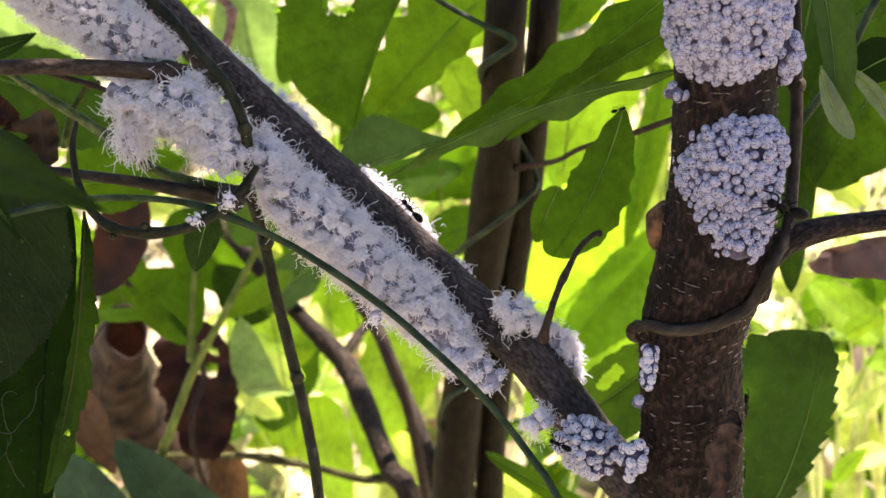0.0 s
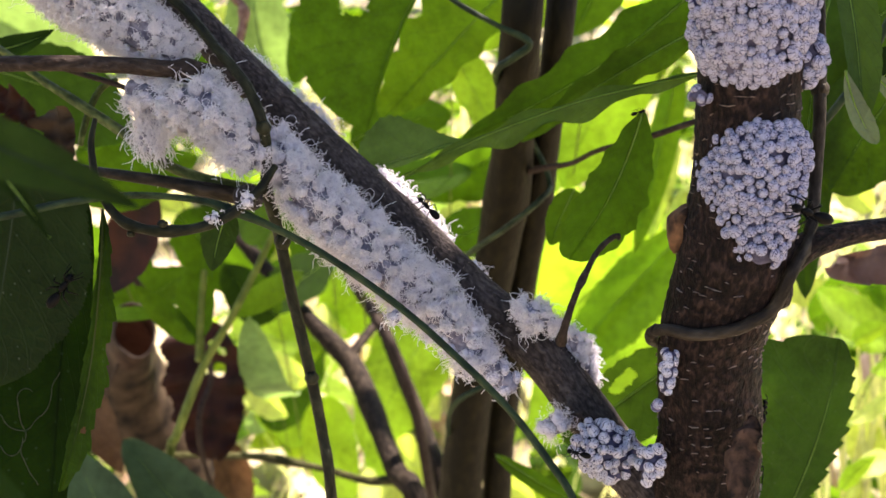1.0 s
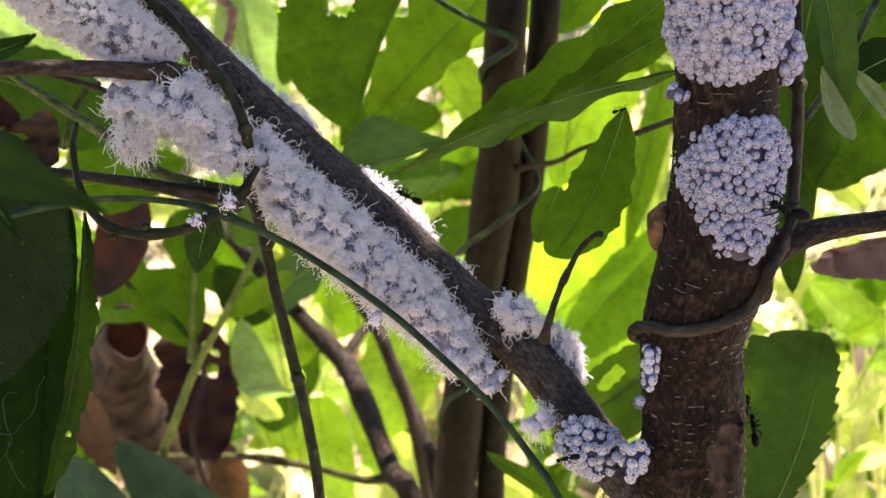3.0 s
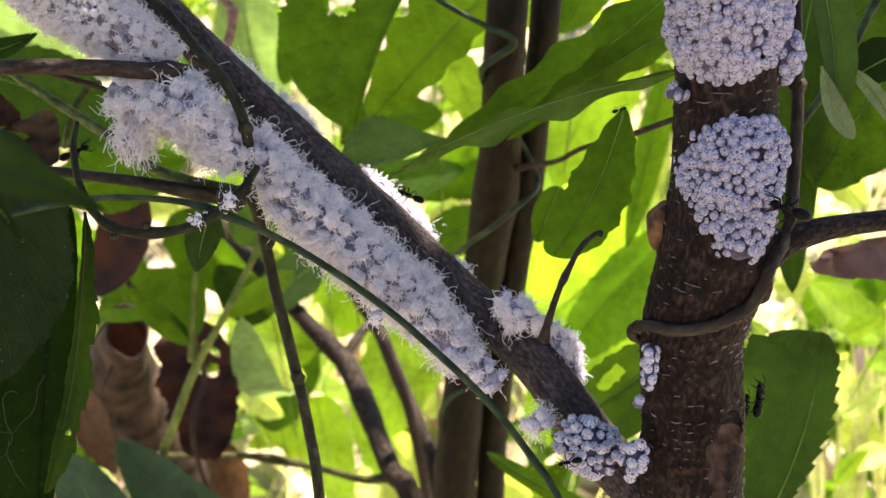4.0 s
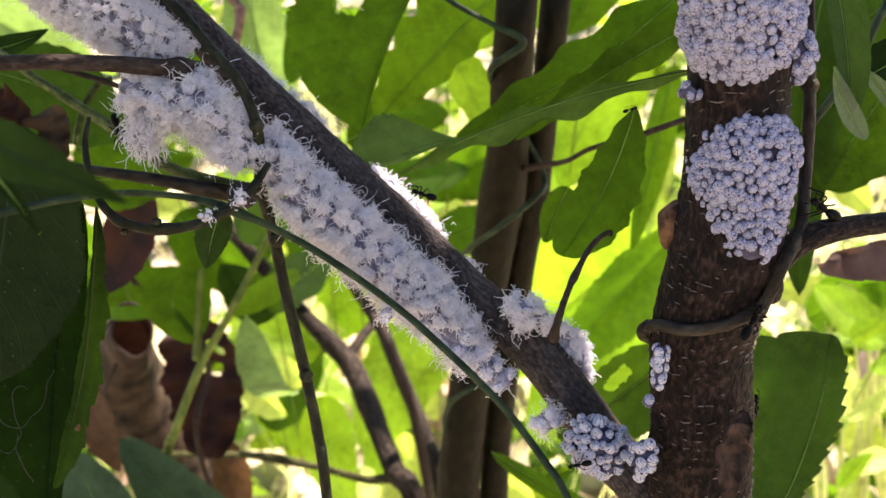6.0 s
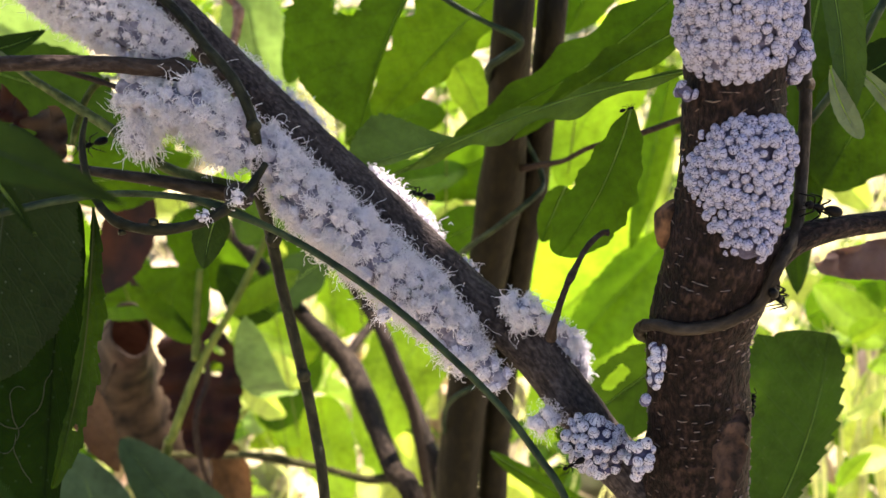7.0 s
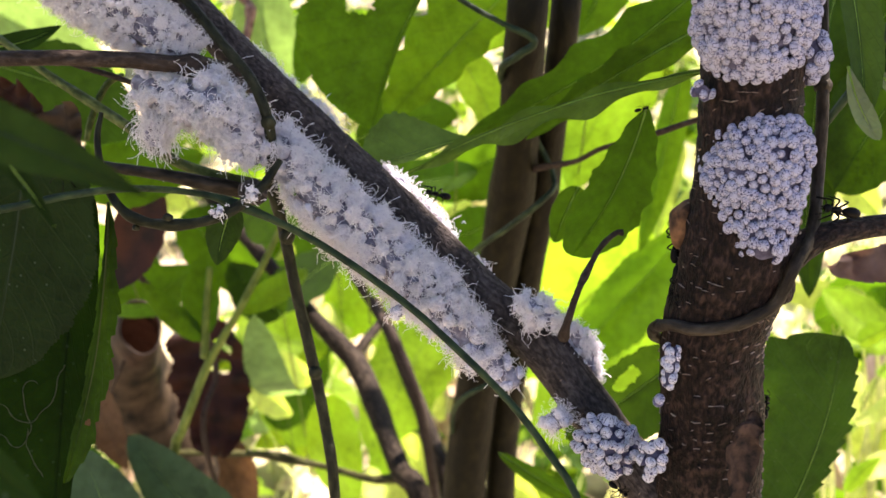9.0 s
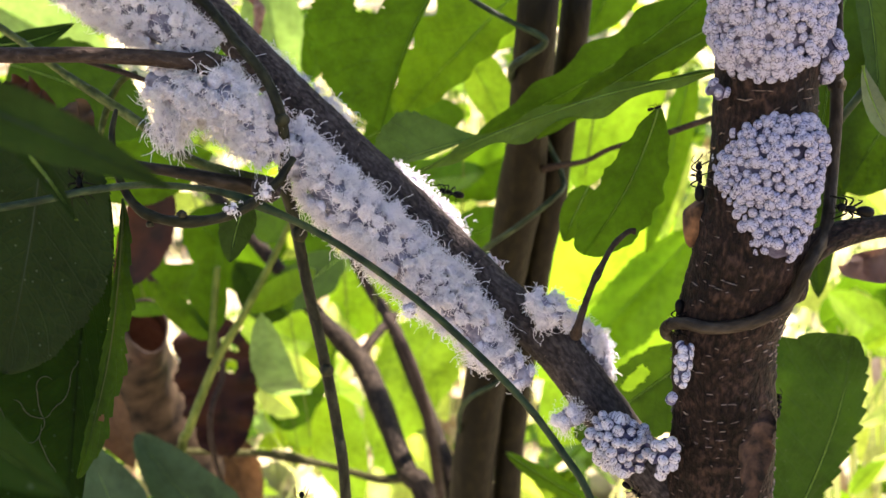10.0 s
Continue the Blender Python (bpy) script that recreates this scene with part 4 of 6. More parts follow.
# ---- saplings and twigs behind ----
sapling = thing("sapling", "brown twin-stemmed sapling behind the branch", "tree")
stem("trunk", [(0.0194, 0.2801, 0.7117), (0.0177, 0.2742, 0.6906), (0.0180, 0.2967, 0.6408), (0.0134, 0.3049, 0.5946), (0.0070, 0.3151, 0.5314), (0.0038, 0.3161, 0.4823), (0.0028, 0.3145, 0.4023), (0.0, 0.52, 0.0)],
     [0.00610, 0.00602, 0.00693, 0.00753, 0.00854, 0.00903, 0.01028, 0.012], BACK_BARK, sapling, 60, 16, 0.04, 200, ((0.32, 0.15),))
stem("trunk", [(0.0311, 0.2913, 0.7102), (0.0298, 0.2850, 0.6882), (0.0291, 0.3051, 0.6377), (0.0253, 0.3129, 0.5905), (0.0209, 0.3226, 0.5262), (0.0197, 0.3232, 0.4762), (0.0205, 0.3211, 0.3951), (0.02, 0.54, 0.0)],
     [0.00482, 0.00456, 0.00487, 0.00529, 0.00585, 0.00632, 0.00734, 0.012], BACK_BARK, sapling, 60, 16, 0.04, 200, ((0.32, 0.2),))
stem("dead_twig", [(0.0225, 0.2950, 0.6414), (0.0277, 0.2819, 0.6476), (0.0334, 0.2638, 0.6556), (0.0382, 0.2483, 0.6649), (0.0457, 0.2323, 0.6732), (0.0543, 0.2169, 0.6827), (0.0612, 0.2094, 0.6879)], [0.00127, 0.00103, 0.00080, 0.00075, 0.00084, 0.00077, 0.00077], TWIG_BARK, sapling, 50, 8, 0.06, 400)
sap_vine = thing("twining_vine", "thin green vine wound round the sapling", "vine")
stem("vine_stem", [(-0.0130, 0.2694, 0.7102), (-0.0014, 0.2673, 0.7014), (0.0103, 0.2645, 0.6955), (0.0194, 0.2626, 0.6912), (0.0152, 0.2643, 0.6864), (0.0111, 0.2699, 0.6814), (0.0135, 0.2849, 0.6709), (0.0250, 0.2955, 0.6510), (0.0306, 0.2900, 0.6394), (0.0263, 0.2808, 0.6367), (0.0158, 0.2836, 0.6257), (0.0060, 0.2936, 0.6129), (0.0033, 0.3075, 0.6001), (0.0098, 0.3123, 0.5765), (0.0211, 0.3160, 0.5545), (0.0114, 0.3018, 0.5538), (0.0025, 0.2994, 0.5489), (-0.0013, 0.3042, 0.5377), (0.0002, 0.3138, 0.5200), (0.0108, 0.3192, 0.4975)],
     [0.00080] * 3 + [0.00112] * 3 + [0.00094] * 14, GREEN_STEM, sap_vine, 150, 8, 0.04, 300)
back_branch = thing("branch", "bare brown branch behind the green leaves", "branch")
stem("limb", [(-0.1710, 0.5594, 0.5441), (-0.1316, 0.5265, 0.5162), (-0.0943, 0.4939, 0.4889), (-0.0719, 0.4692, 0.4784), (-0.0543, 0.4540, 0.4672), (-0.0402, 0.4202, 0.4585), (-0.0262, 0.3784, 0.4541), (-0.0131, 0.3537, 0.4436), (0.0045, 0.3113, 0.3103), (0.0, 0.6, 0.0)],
     [0.00411, 0.00445, 0.00465, 0.00482, 0.00632, 0.00510, 0.00529, 0.00562, 0.00612, 0.008], SHADED_TWIG_BARK, back_branch, 90, 12, 0.06, 150, ((0.36, 0.15), (0.55, 0.2)))
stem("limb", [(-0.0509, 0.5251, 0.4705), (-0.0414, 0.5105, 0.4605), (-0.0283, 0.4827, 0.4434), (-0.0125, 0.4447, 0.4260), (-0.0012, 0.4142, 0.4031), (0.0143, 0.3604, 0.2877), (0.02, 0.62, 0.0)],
     [0.00353, 0.00424, 0.00431, 0.00450, 0.00466, 0.00466, 0.006], SHADED_TWIG_BARK, back_branch, 60, 12, 0.05, 150)
stem("twig", [(-0.0562, 0.4555, 0.4703), (-0.0511, 0.4671, 0.4740), (-0.0438, 0.4873, 0.4748), (-0.0397, 0.5054, 0.4709)], [0.00321, 0.00289, 0.00289, 0.00257], SHADED_TWIG_BARK, back_branch, 16, 8, 0.05, 200)
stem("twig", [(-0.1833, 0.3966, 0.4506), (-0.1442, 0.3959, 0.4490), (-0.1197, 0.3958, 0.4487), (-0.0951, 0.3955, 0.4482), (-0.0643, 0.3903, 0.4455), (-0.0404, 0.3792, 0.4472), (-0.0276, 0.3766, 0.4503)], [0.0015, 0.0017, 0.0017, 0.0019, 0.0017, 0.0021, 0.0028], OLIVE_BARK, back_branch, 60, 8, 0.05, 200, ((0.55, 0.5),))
pink_twig = thing("twig", "reddish bare twig with a fork", "twig")
stem("limb", [(-0.0923, 0.3918, 0.6533), (-0.0909, 0.3938, 0.6576), (-0.0881, 0.4006, 0.6721), (-0.0940, 0.4038, 0.6789), (-0.1046, 0.4098, 0.6917)], [0.00165, 0.00212, 0.00188, 0.00165, 0.00165], PINK_BARK, pink_twig, 30, 8, 0.06, 300, ((0.5, 0.5),))
stem("limb", [(-0.0904, 0.3938, 0.6576), (-0.0773, 0.3951, 0.6177), (-0.0512, 0.4196, 0.5424), (-0.0127, 0.3966, 0.4506), (0.0, 0.6, 0.0)], [0.00188, 0.00222, 0.00251, 0.00289, 0.003], TWIG_BARK, pink_twig, 40, 8, 0.05, 300)
weed = thing("weed", "pale green upright weed with drooping leaves", "plant")
stem("stalk", [(-0.0728, 0.3635, 0.5925), (-0.0810, 0.3560, 0.5765), (-0.0916, 0.3471, 0.5572), (-0.1034, 0.3381, 0.5380), (-0.1140, 0.3261, 0.5124), (-0.1202, 0.3275, 0.4939), (-0.1429, 0.3220, 0.3757), (-0.12, 0.52, 0.0)], [0.0012, 0.0014, 0.0016, 0.0018, 0.0019, 0.0021, 0.0027, 0.004], PALE_STEM, weed, 60, 10, 0.03, 200)
stem("stalk", [(-0.1034, 0.3550, 0.5743), (-0.1046, 0.3471, 0.5572), (-0.1050, 0.3391, 0.5402)], [0.00118, 0.00165, 0.00188], PALE_STEM, weed, 20, 8)
brown_twig = thing("twig", "thin dark bent twig among dead leaves", "twig")
stem("limb", [(-0.1283, 0.3318, 0.6097), (-0.1302, 0.3417, 0.5884), (-0.1310, 0.3525, 0.5690), (-0.1241, 0.3644, 0.5518), (-0.1118, 0.3597, 0.5418), (-0.1089, 0.3677, 0.5164), (-0.1125, 0.3702, 0.4364), (-0.07, 0.55, 0.0)], [0.00128] * 7 + [0.003], TWIG_BARK, brown_twig, 50, 8, 0.06, 300)


# ---- leaves ----
def weed_blade(base, tip, left, right, mat, **kw):
    v, f, uv, line = leaf_data(base, tip, left, right, **kw)
    put("leaf_blade", mesh_of("leaf_blade", v, f, mat, uvs=uv), weed)


weed_blade((-0.1058, 0.3421, 0.5466), (-0.1324, 0.3525, 0.5690), 0.00565, 0.00518, LEAF_MID, arch=0.12, seed=31, turn=30)
weed_blade((-0.1046, 0.3431, 0.5487), (-0.1057, 0.3672, 0.5791), 0.00801, 0.00801, LEAF_MID, arch=0.05, seed=32, cup=0.4)
weed_blade((-0.1140, 0.3482, 0.5598), (-0.1595, 0.3711, 0.5450), 0.00330, 0.00330, LEAF_MID, arch=0.1, seed=33, turn=-20)
weed_blade((-0.0904, 0.3471, 0.5572), (-0.0678, 0.3873, 0.5583), 0.0062, 0.0058, LEAF_LIT, arch=0.1, seed=34)
weed_blade((-0.0884, 0.3628, 0.5485), (-0.0820, 0.4404, 0.4593), 0.0105, 0.0100, LEAF_PALE, arch=0.12, seed=35)
weed_blade((-0.0775, 0.3600, 0.5850), (-0.0987, 0.4003, 0.5863), 0.00985, 0.00985, LEAF_MID, seed=36)

leaf("leaf", "broad mid-green leaf with toothed margin and a hole", (0.001, 0.3062, 0.7167), (-0.0275, 0.2758, 0.6601), 0.00103, 0.03019, LEAF_MID, teeth=34, bite=0.045, seed=2, peak=0.62, blunt=0.42, nu=110, nv=20, rib=0.00022, holes=((0.50, 0.50, 0.0036), (0.53, 0.58, 0.0034), (0.47, 0.55, 0.0034), (0.50, 0.66, 0.003)))
leaf("leaf", "spotted wavy-edged green leaf", (0.0271, 0.3451, 0.7022), (-0.0251, 0.3086, 0.6537), 0.00892, 0.01648, LEAF_LIT, waves=6, sway=0.12, seed=3, peak=0.5, blunt=0.6, ripple=0.012)
leaf("leaf", "long green leaf with wavy margin", (0.0688, 0.2441, 0.7197), (0.0007, 0.2494, 0.6672), 0.00646, 0.00764, LEAF_MID, waves=5, sway=0.14, seed=4, peak=0.5, blunt=0.7, turn=-15, nu=70)
leaf("leaf", "long narrow green leaf behind the trunk", (0.0653, 0.2255, 0.7078), (0.017, 0.2446, 0.6683), 0.00485, 0.00485, LEAF_MID, waves=5, sway=0.12, seed=5, turn=14, blunt=0.7, nu=70)
leaf("leaf", "lobed green leaf held almost level", (0.0526, 0.1989, 0.6995), (-0.0144, 0.2196, 0.6671), 0.00387, 0.00129, LEAF_GREY, waves=4, sway=0.5, seed=6, turn=12, ripple=0.012, peak=0.5, blunt=0.8, nu=80, rib=0.0003)
leaf("leaf", "folded grey-green leaf tip by the branch", (0.0025, 0.2237, 0.676), (-0.0262, 0.2129, 0.6699), 0.00164, 0.01094, LEAF_FOLD, seed=61, peak=0.6, blunt=1.15, turn=8, cup=0.06, teeth=14, bite=0.05, nu=70, rib=0.0002)
leaf("leaf", "hanging oval green leaf with wavy margin", (0.0384, 0.1954, 0.692), (0.0253, 0.1982, 0.6556), 0.00824, 0.00699, LEAF_MID, waves=6, sway=0.06, seed=7, blunt=0.45, peak=0.62, turn=-10, nu=80)
leaf("leaf", "small green leaf behind the hanging one", (0.0309, 0.2354, 0.6586), (0.0249, 0.2324, 0.6435), 0.00420, 0.00420, LEAF_MID, seed=71, blunt=0.6)
leaf("leaf", "toothed dark green leaf beside the trunk", (0.077, 0.1887, 0.5752), (0.0907, 0.1972, 0.6362), 0.02446, 0.00559, LEAF_TOOTH, teeth=15, bite=0.2, seed=8, blunt=0.5, peak=0.68, cup=0.03, nu=190, nv=12, ripple=0.008)
leaf("leaf", "dark green leaf with a bright gap", (0.0630, 0.2248, 0.6145), (0.0307, 0.2220, 0.5873), 0.01285, 0.00996, LEAF_SHADE, seed=81, blunt=0.6, nu=120, nv=22, holes=((0.36, 0.5, 0.0017), (0.40, 0.48, 0.0020), (0.44, 0.46, 0.0020), (0.48, 0.44, 0.0017), (0.52, 0.42, 0.0012)))
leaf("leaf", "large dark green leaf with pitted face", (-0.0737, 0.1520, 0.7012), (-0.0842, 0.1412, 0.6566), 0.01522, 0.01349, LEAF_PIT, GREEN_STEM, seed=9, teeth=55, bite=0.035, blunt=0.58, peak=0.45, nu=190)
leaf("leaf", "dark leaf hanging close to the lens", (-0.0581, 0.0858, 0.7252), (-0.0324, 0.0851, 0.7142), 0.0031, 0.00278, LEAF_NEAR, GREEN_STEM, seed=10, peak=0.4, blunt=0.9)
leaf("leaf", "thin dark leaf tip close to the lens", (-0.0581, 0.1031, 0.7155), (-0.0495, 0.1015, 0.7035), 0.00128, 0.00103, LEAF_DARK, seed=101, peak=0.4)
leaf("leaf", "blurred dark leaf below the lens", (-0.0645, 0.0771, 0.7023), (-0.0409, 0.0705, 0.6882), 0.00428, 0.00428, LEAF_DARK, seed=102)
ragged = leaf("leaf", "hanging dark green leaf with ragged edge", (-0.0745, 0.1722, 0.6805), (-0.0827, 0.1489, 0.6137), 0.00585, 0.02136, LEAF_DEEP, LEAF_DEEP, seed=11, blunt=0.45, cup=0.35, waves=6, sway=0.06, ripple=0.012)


def mine_trails(of, count, along, across, seed, nu=44, nv=6):
    """Thin pale winding trails that grubs have left in a leaf blade."""
    rng = random.Random(seed)
    blade = next(o for o in of.children if o.name.startswith("blade"))
    grid = np.array([v.co for v in blade.data.vertices]).reshape(nu + 1, 2 * nv + 1, 3)
    for _ in range(count):
        x, y, a = rng.uniform(*along) * nu, (rng.uniform(*across) + 1) * nv, rng.random() * 6.28
        pts, bend = [], rng.choice((-1, 1))
        for step in range(26):
            i, j = min(int(x), nu - 1), min(int(y), 2 * nv - 1)
            u, v = x - i, y - j
            p = (grid[i, j] * (1 - u) + grid[i + 1, j] * u) * (1 - v) + (grid[i, j + 1] * (1 - u) + grid[i + 1, j + 1] * u) * v
            pts.append(Vector(p) + VIEW * 0.00015)
            if step % 3 == 0:
                bend = rng.uniform(-0.5, 0.5)
            a += bend
            x = min(max(x + 0.62 * math.cos(a), 1), nu - 1)
            y = min(max(y + 0.2 * math.sin(a), 0.5), 2 * nv - 0.5)
        stem("mine_trail", pts, [0.00005] + [0.00012] * (len(pts) - 1), TRAIL, of, 90, 5, 0.4, 1500, label="pale winding grub trail")


mine_trails(ragged, 5, (0.5, 0.72), (0.15, 0.75), 4)
leaf("leaf", "narrow green leaf with a pale curled margin", (-0.0677, 0.1653, 0.6807), (-0.0754, 0.1435, 0.6319), 0.0034, 0.0012, LEAF_EDGE, SHOOT, seed=111, teeth=13, bite=0.2, waves=4, sway=0.16, blunt=0.45, peak=0.6, nu=130, nv=10, rib=0.0003, holes=((0.78, -0.35, 0.0006),))
leaf("leaf", "light green toothed leaf behind the stub twig", (0.1157, 0.4293, 0.5635), (0.0548, 0.4001, 0.5006), 0.01892, 0.01391, LEAF_LIT, teeth=18, bite=0.06, seed=122, blunt=0.6, peak=0.45, nu=70, nv=12, cup=0.25)
leaf("leaf", "sunlit broad leaf behind the stub twig", (0.1261, 0.4785, 0.5409), (0.0308, 0.4624, 0.4639), 0.04657, 0.04657, LEAF_BRIGHT, seed=12, blunt=0.55)
leaf("leaf", "green leaf low behind the trunk", (0.1185, 0.5048, 0.4696), (0.0500, 0.4730, 0.4013), 0.03426, 0.03426, LEAF_BRIGHT, seed=121)
leaf("leaf", "green leaf behind the bare branches", (-0.0093, 0.5679, 0.4346), (-0.0540, 0.5141, 0.3618), 0.02698, 0.02852, LEAF_BRIGHT, seed=13, blunt=0.55, waves=3)
leaf("leaf", "drooping green leaf behind the bare branches", (-0.0839, 0.5300, 0.3958), (-0.0633, 0.4840, 0.3399), 0.01874, 0.01724, LEAF_BRIGHT, seed=131, blunt=0.6)
leaf("leaf", "yellow-green sunlit leaf behind the branch", (-0.0434, 0.6293, 0.4386), (-0.0998, 0.6082, 0.3932), 0.02505, 0.02505, LEAF_BRIGHT, seed=14)
leaf("leaf", "pale green leaf with straight veins", (-0.0824, 0.4537, 0.6155), (-0.0947, 0.4656, 0.6838), 0.01766, 0.01659, LEAF_PALE, seed=15, teeth=18, bite=0.04, blunt=0.6, arch=0.06)
leaf("leaf", "pale strap-shaped leaf with bright streaks", (0.1037, 0.4355, 0.6426), (0.0845, 0.3991, 0.5642), 0.0075, 0.0070, LEAF_LIT, seed=16, blunt=0.6, cup=0.4)
# glare streaks of the strap leaf, added as three narrow pale blades
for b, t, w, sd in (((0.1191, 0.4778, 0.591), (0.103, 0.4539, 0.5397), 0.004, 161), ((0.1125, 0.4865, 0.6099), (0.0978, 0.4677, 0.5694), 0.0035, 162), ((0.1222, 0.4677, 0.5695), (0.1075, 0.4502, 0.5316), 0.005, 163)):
    leaf("leaf", "glare streak built as a slim pale blade", b, t, w, w, LEAF_SUN, seed=sd, blunt=0.7, cup=0.3, group="weed leaves in the background")
leaf("leaf", "green leaf hanging beside the trunk vine", (0.1070, 0.2787, 0.7088), (0.1022, 0.2473, 0.6202), 0.00964, 0.00899, LEAF_SHADE, seed=17, blunt=0.6)
leaf("leaf", "broad green leaf hanging at the stem", (0.1375, 0.2719, 0.6943), (0.1053, 0.2522, 0.6520), 0.01766, 0.01606, LEAF_MID, seed=18, waves=3, blunt=0.5)
leaf("leaf", "green leaf above the stem", (0.1501, 0.2987, 0.7092), (0.1055, 0.2821, 0.6735), 0.01542, 0.01542, LEAF_SHADE, seed=19, blunt=0.6)
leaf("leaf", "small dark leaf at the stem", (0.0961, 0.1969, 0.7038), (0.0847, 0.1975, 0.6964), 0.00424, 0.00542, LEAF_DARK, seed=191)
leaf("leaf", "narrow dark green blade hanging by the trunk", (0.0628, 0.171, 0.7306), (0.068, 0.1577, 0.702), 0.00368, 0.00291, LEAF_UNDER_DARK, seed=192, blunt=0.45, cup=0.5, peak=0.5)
leaf("leaf", "twisted grey-green leaf tip", (0.0644, 0.16, 0.7098), (0.0698, 0.1547, 0.6985), 0.0019, 0.0016, LEAF_UNDER, seed=193, turn=30, blunt=0.5, peak=0.62)
leaf("leaf", "grey-green leaf tip beside the stem", (0.0767, 0.1777, 0.7051), (0.0874, 0.1713, 0.6915), 0.00161, 0.00150, LEAF_UNDER, seed=194, turn=35)
leaf("leaf", "withered purple-brown curled leaf", (0.1209, 0.2181, 0.6492), (0.091, 0.2119, 0.6501), 0.00874, 0.00282, WITHERED, WITHERED, seed=20, roll=1.7, blunt=0.42, waves=3, sway=0.05, ripple=0.08, sag=0.08, nu=70, nv=10)
leaf("leaf", "dry brown leaf behind the withered one", (0.1362, 0.2298, 0.6380), (0.1096, 0.2293, 0.6369), 0.00510, 0.00450, FLAKE, FLAKE, seed=203, blunt=0.6, waves=2)
leaf("leaf", "small dull green leaf hanging from the joint", (-0.0485, 0.1827, 0.6734), (-0.0516, 0.1774, 0.6619), 0.00400, 0.00377, LEAF_UNDER_DARK, seed=21, blunt=0.7, peak=0.35, cup=0.3)
leaf("leaf", "green leaf behind the upper stem", (-0.1500, 0.3013, 0.6720), (-0.1066, 0.3014, 0.6510), 0.01456, 0.01729, LEAF_SHADE, seed=22, blunt=0.6)
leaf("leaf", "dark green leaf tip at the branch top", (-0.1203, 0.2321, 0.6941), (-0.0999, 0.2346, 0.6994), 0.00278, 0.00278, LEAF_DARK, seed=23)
leaf("leaf", "green leaf under the woolly mass", (-0.1337, 0.3027, 0.6325), (-0.0924, 0.3238, 0.6351), 0.01156, 0.01156, LEAF_MID, seed=24)
leaf("leaf", "grey-green leaf low in the shade", (-0.1335, 0.2838, 0.4641), (-0.1504, 0.3085, 0.5171), 0.01574, 0.01686, LEAF_BLUE, seed=25, blunt=0.6)
leaf("leaf", "broad grey-green leaf low in the shade", (-0.0810, 0.3023, 0.4612), (-0.1364, 0.3252, 0.5103), 0.01295, 0.01649, LEAF_BLUE, seed=26, blunt=0.55)
leaf("leaf", "olive leaf lying below the green stem", (0.0155, 0.2791, 0.5393), (0.0628, 0.2538, 0.5277), 0.0032, 0.0034, LEAF_MID, seed=27)
leaf("leaf", "small green leaf low beside the vine", (-0.0194, 0.1690, 0.5843), (-0.0407, 0.1637, 0.6050), 0.00385, 0.00334, LEAF_SHADE, seed=29, blunt=0.6)
leaf("leaf", "dark leaf behind the branch", (0.0179, 0.3650, 0.5957), (-0.0108, 0.3764, 0.5775), 0.01036, 0.01036, LEAF_MID, seed=28)
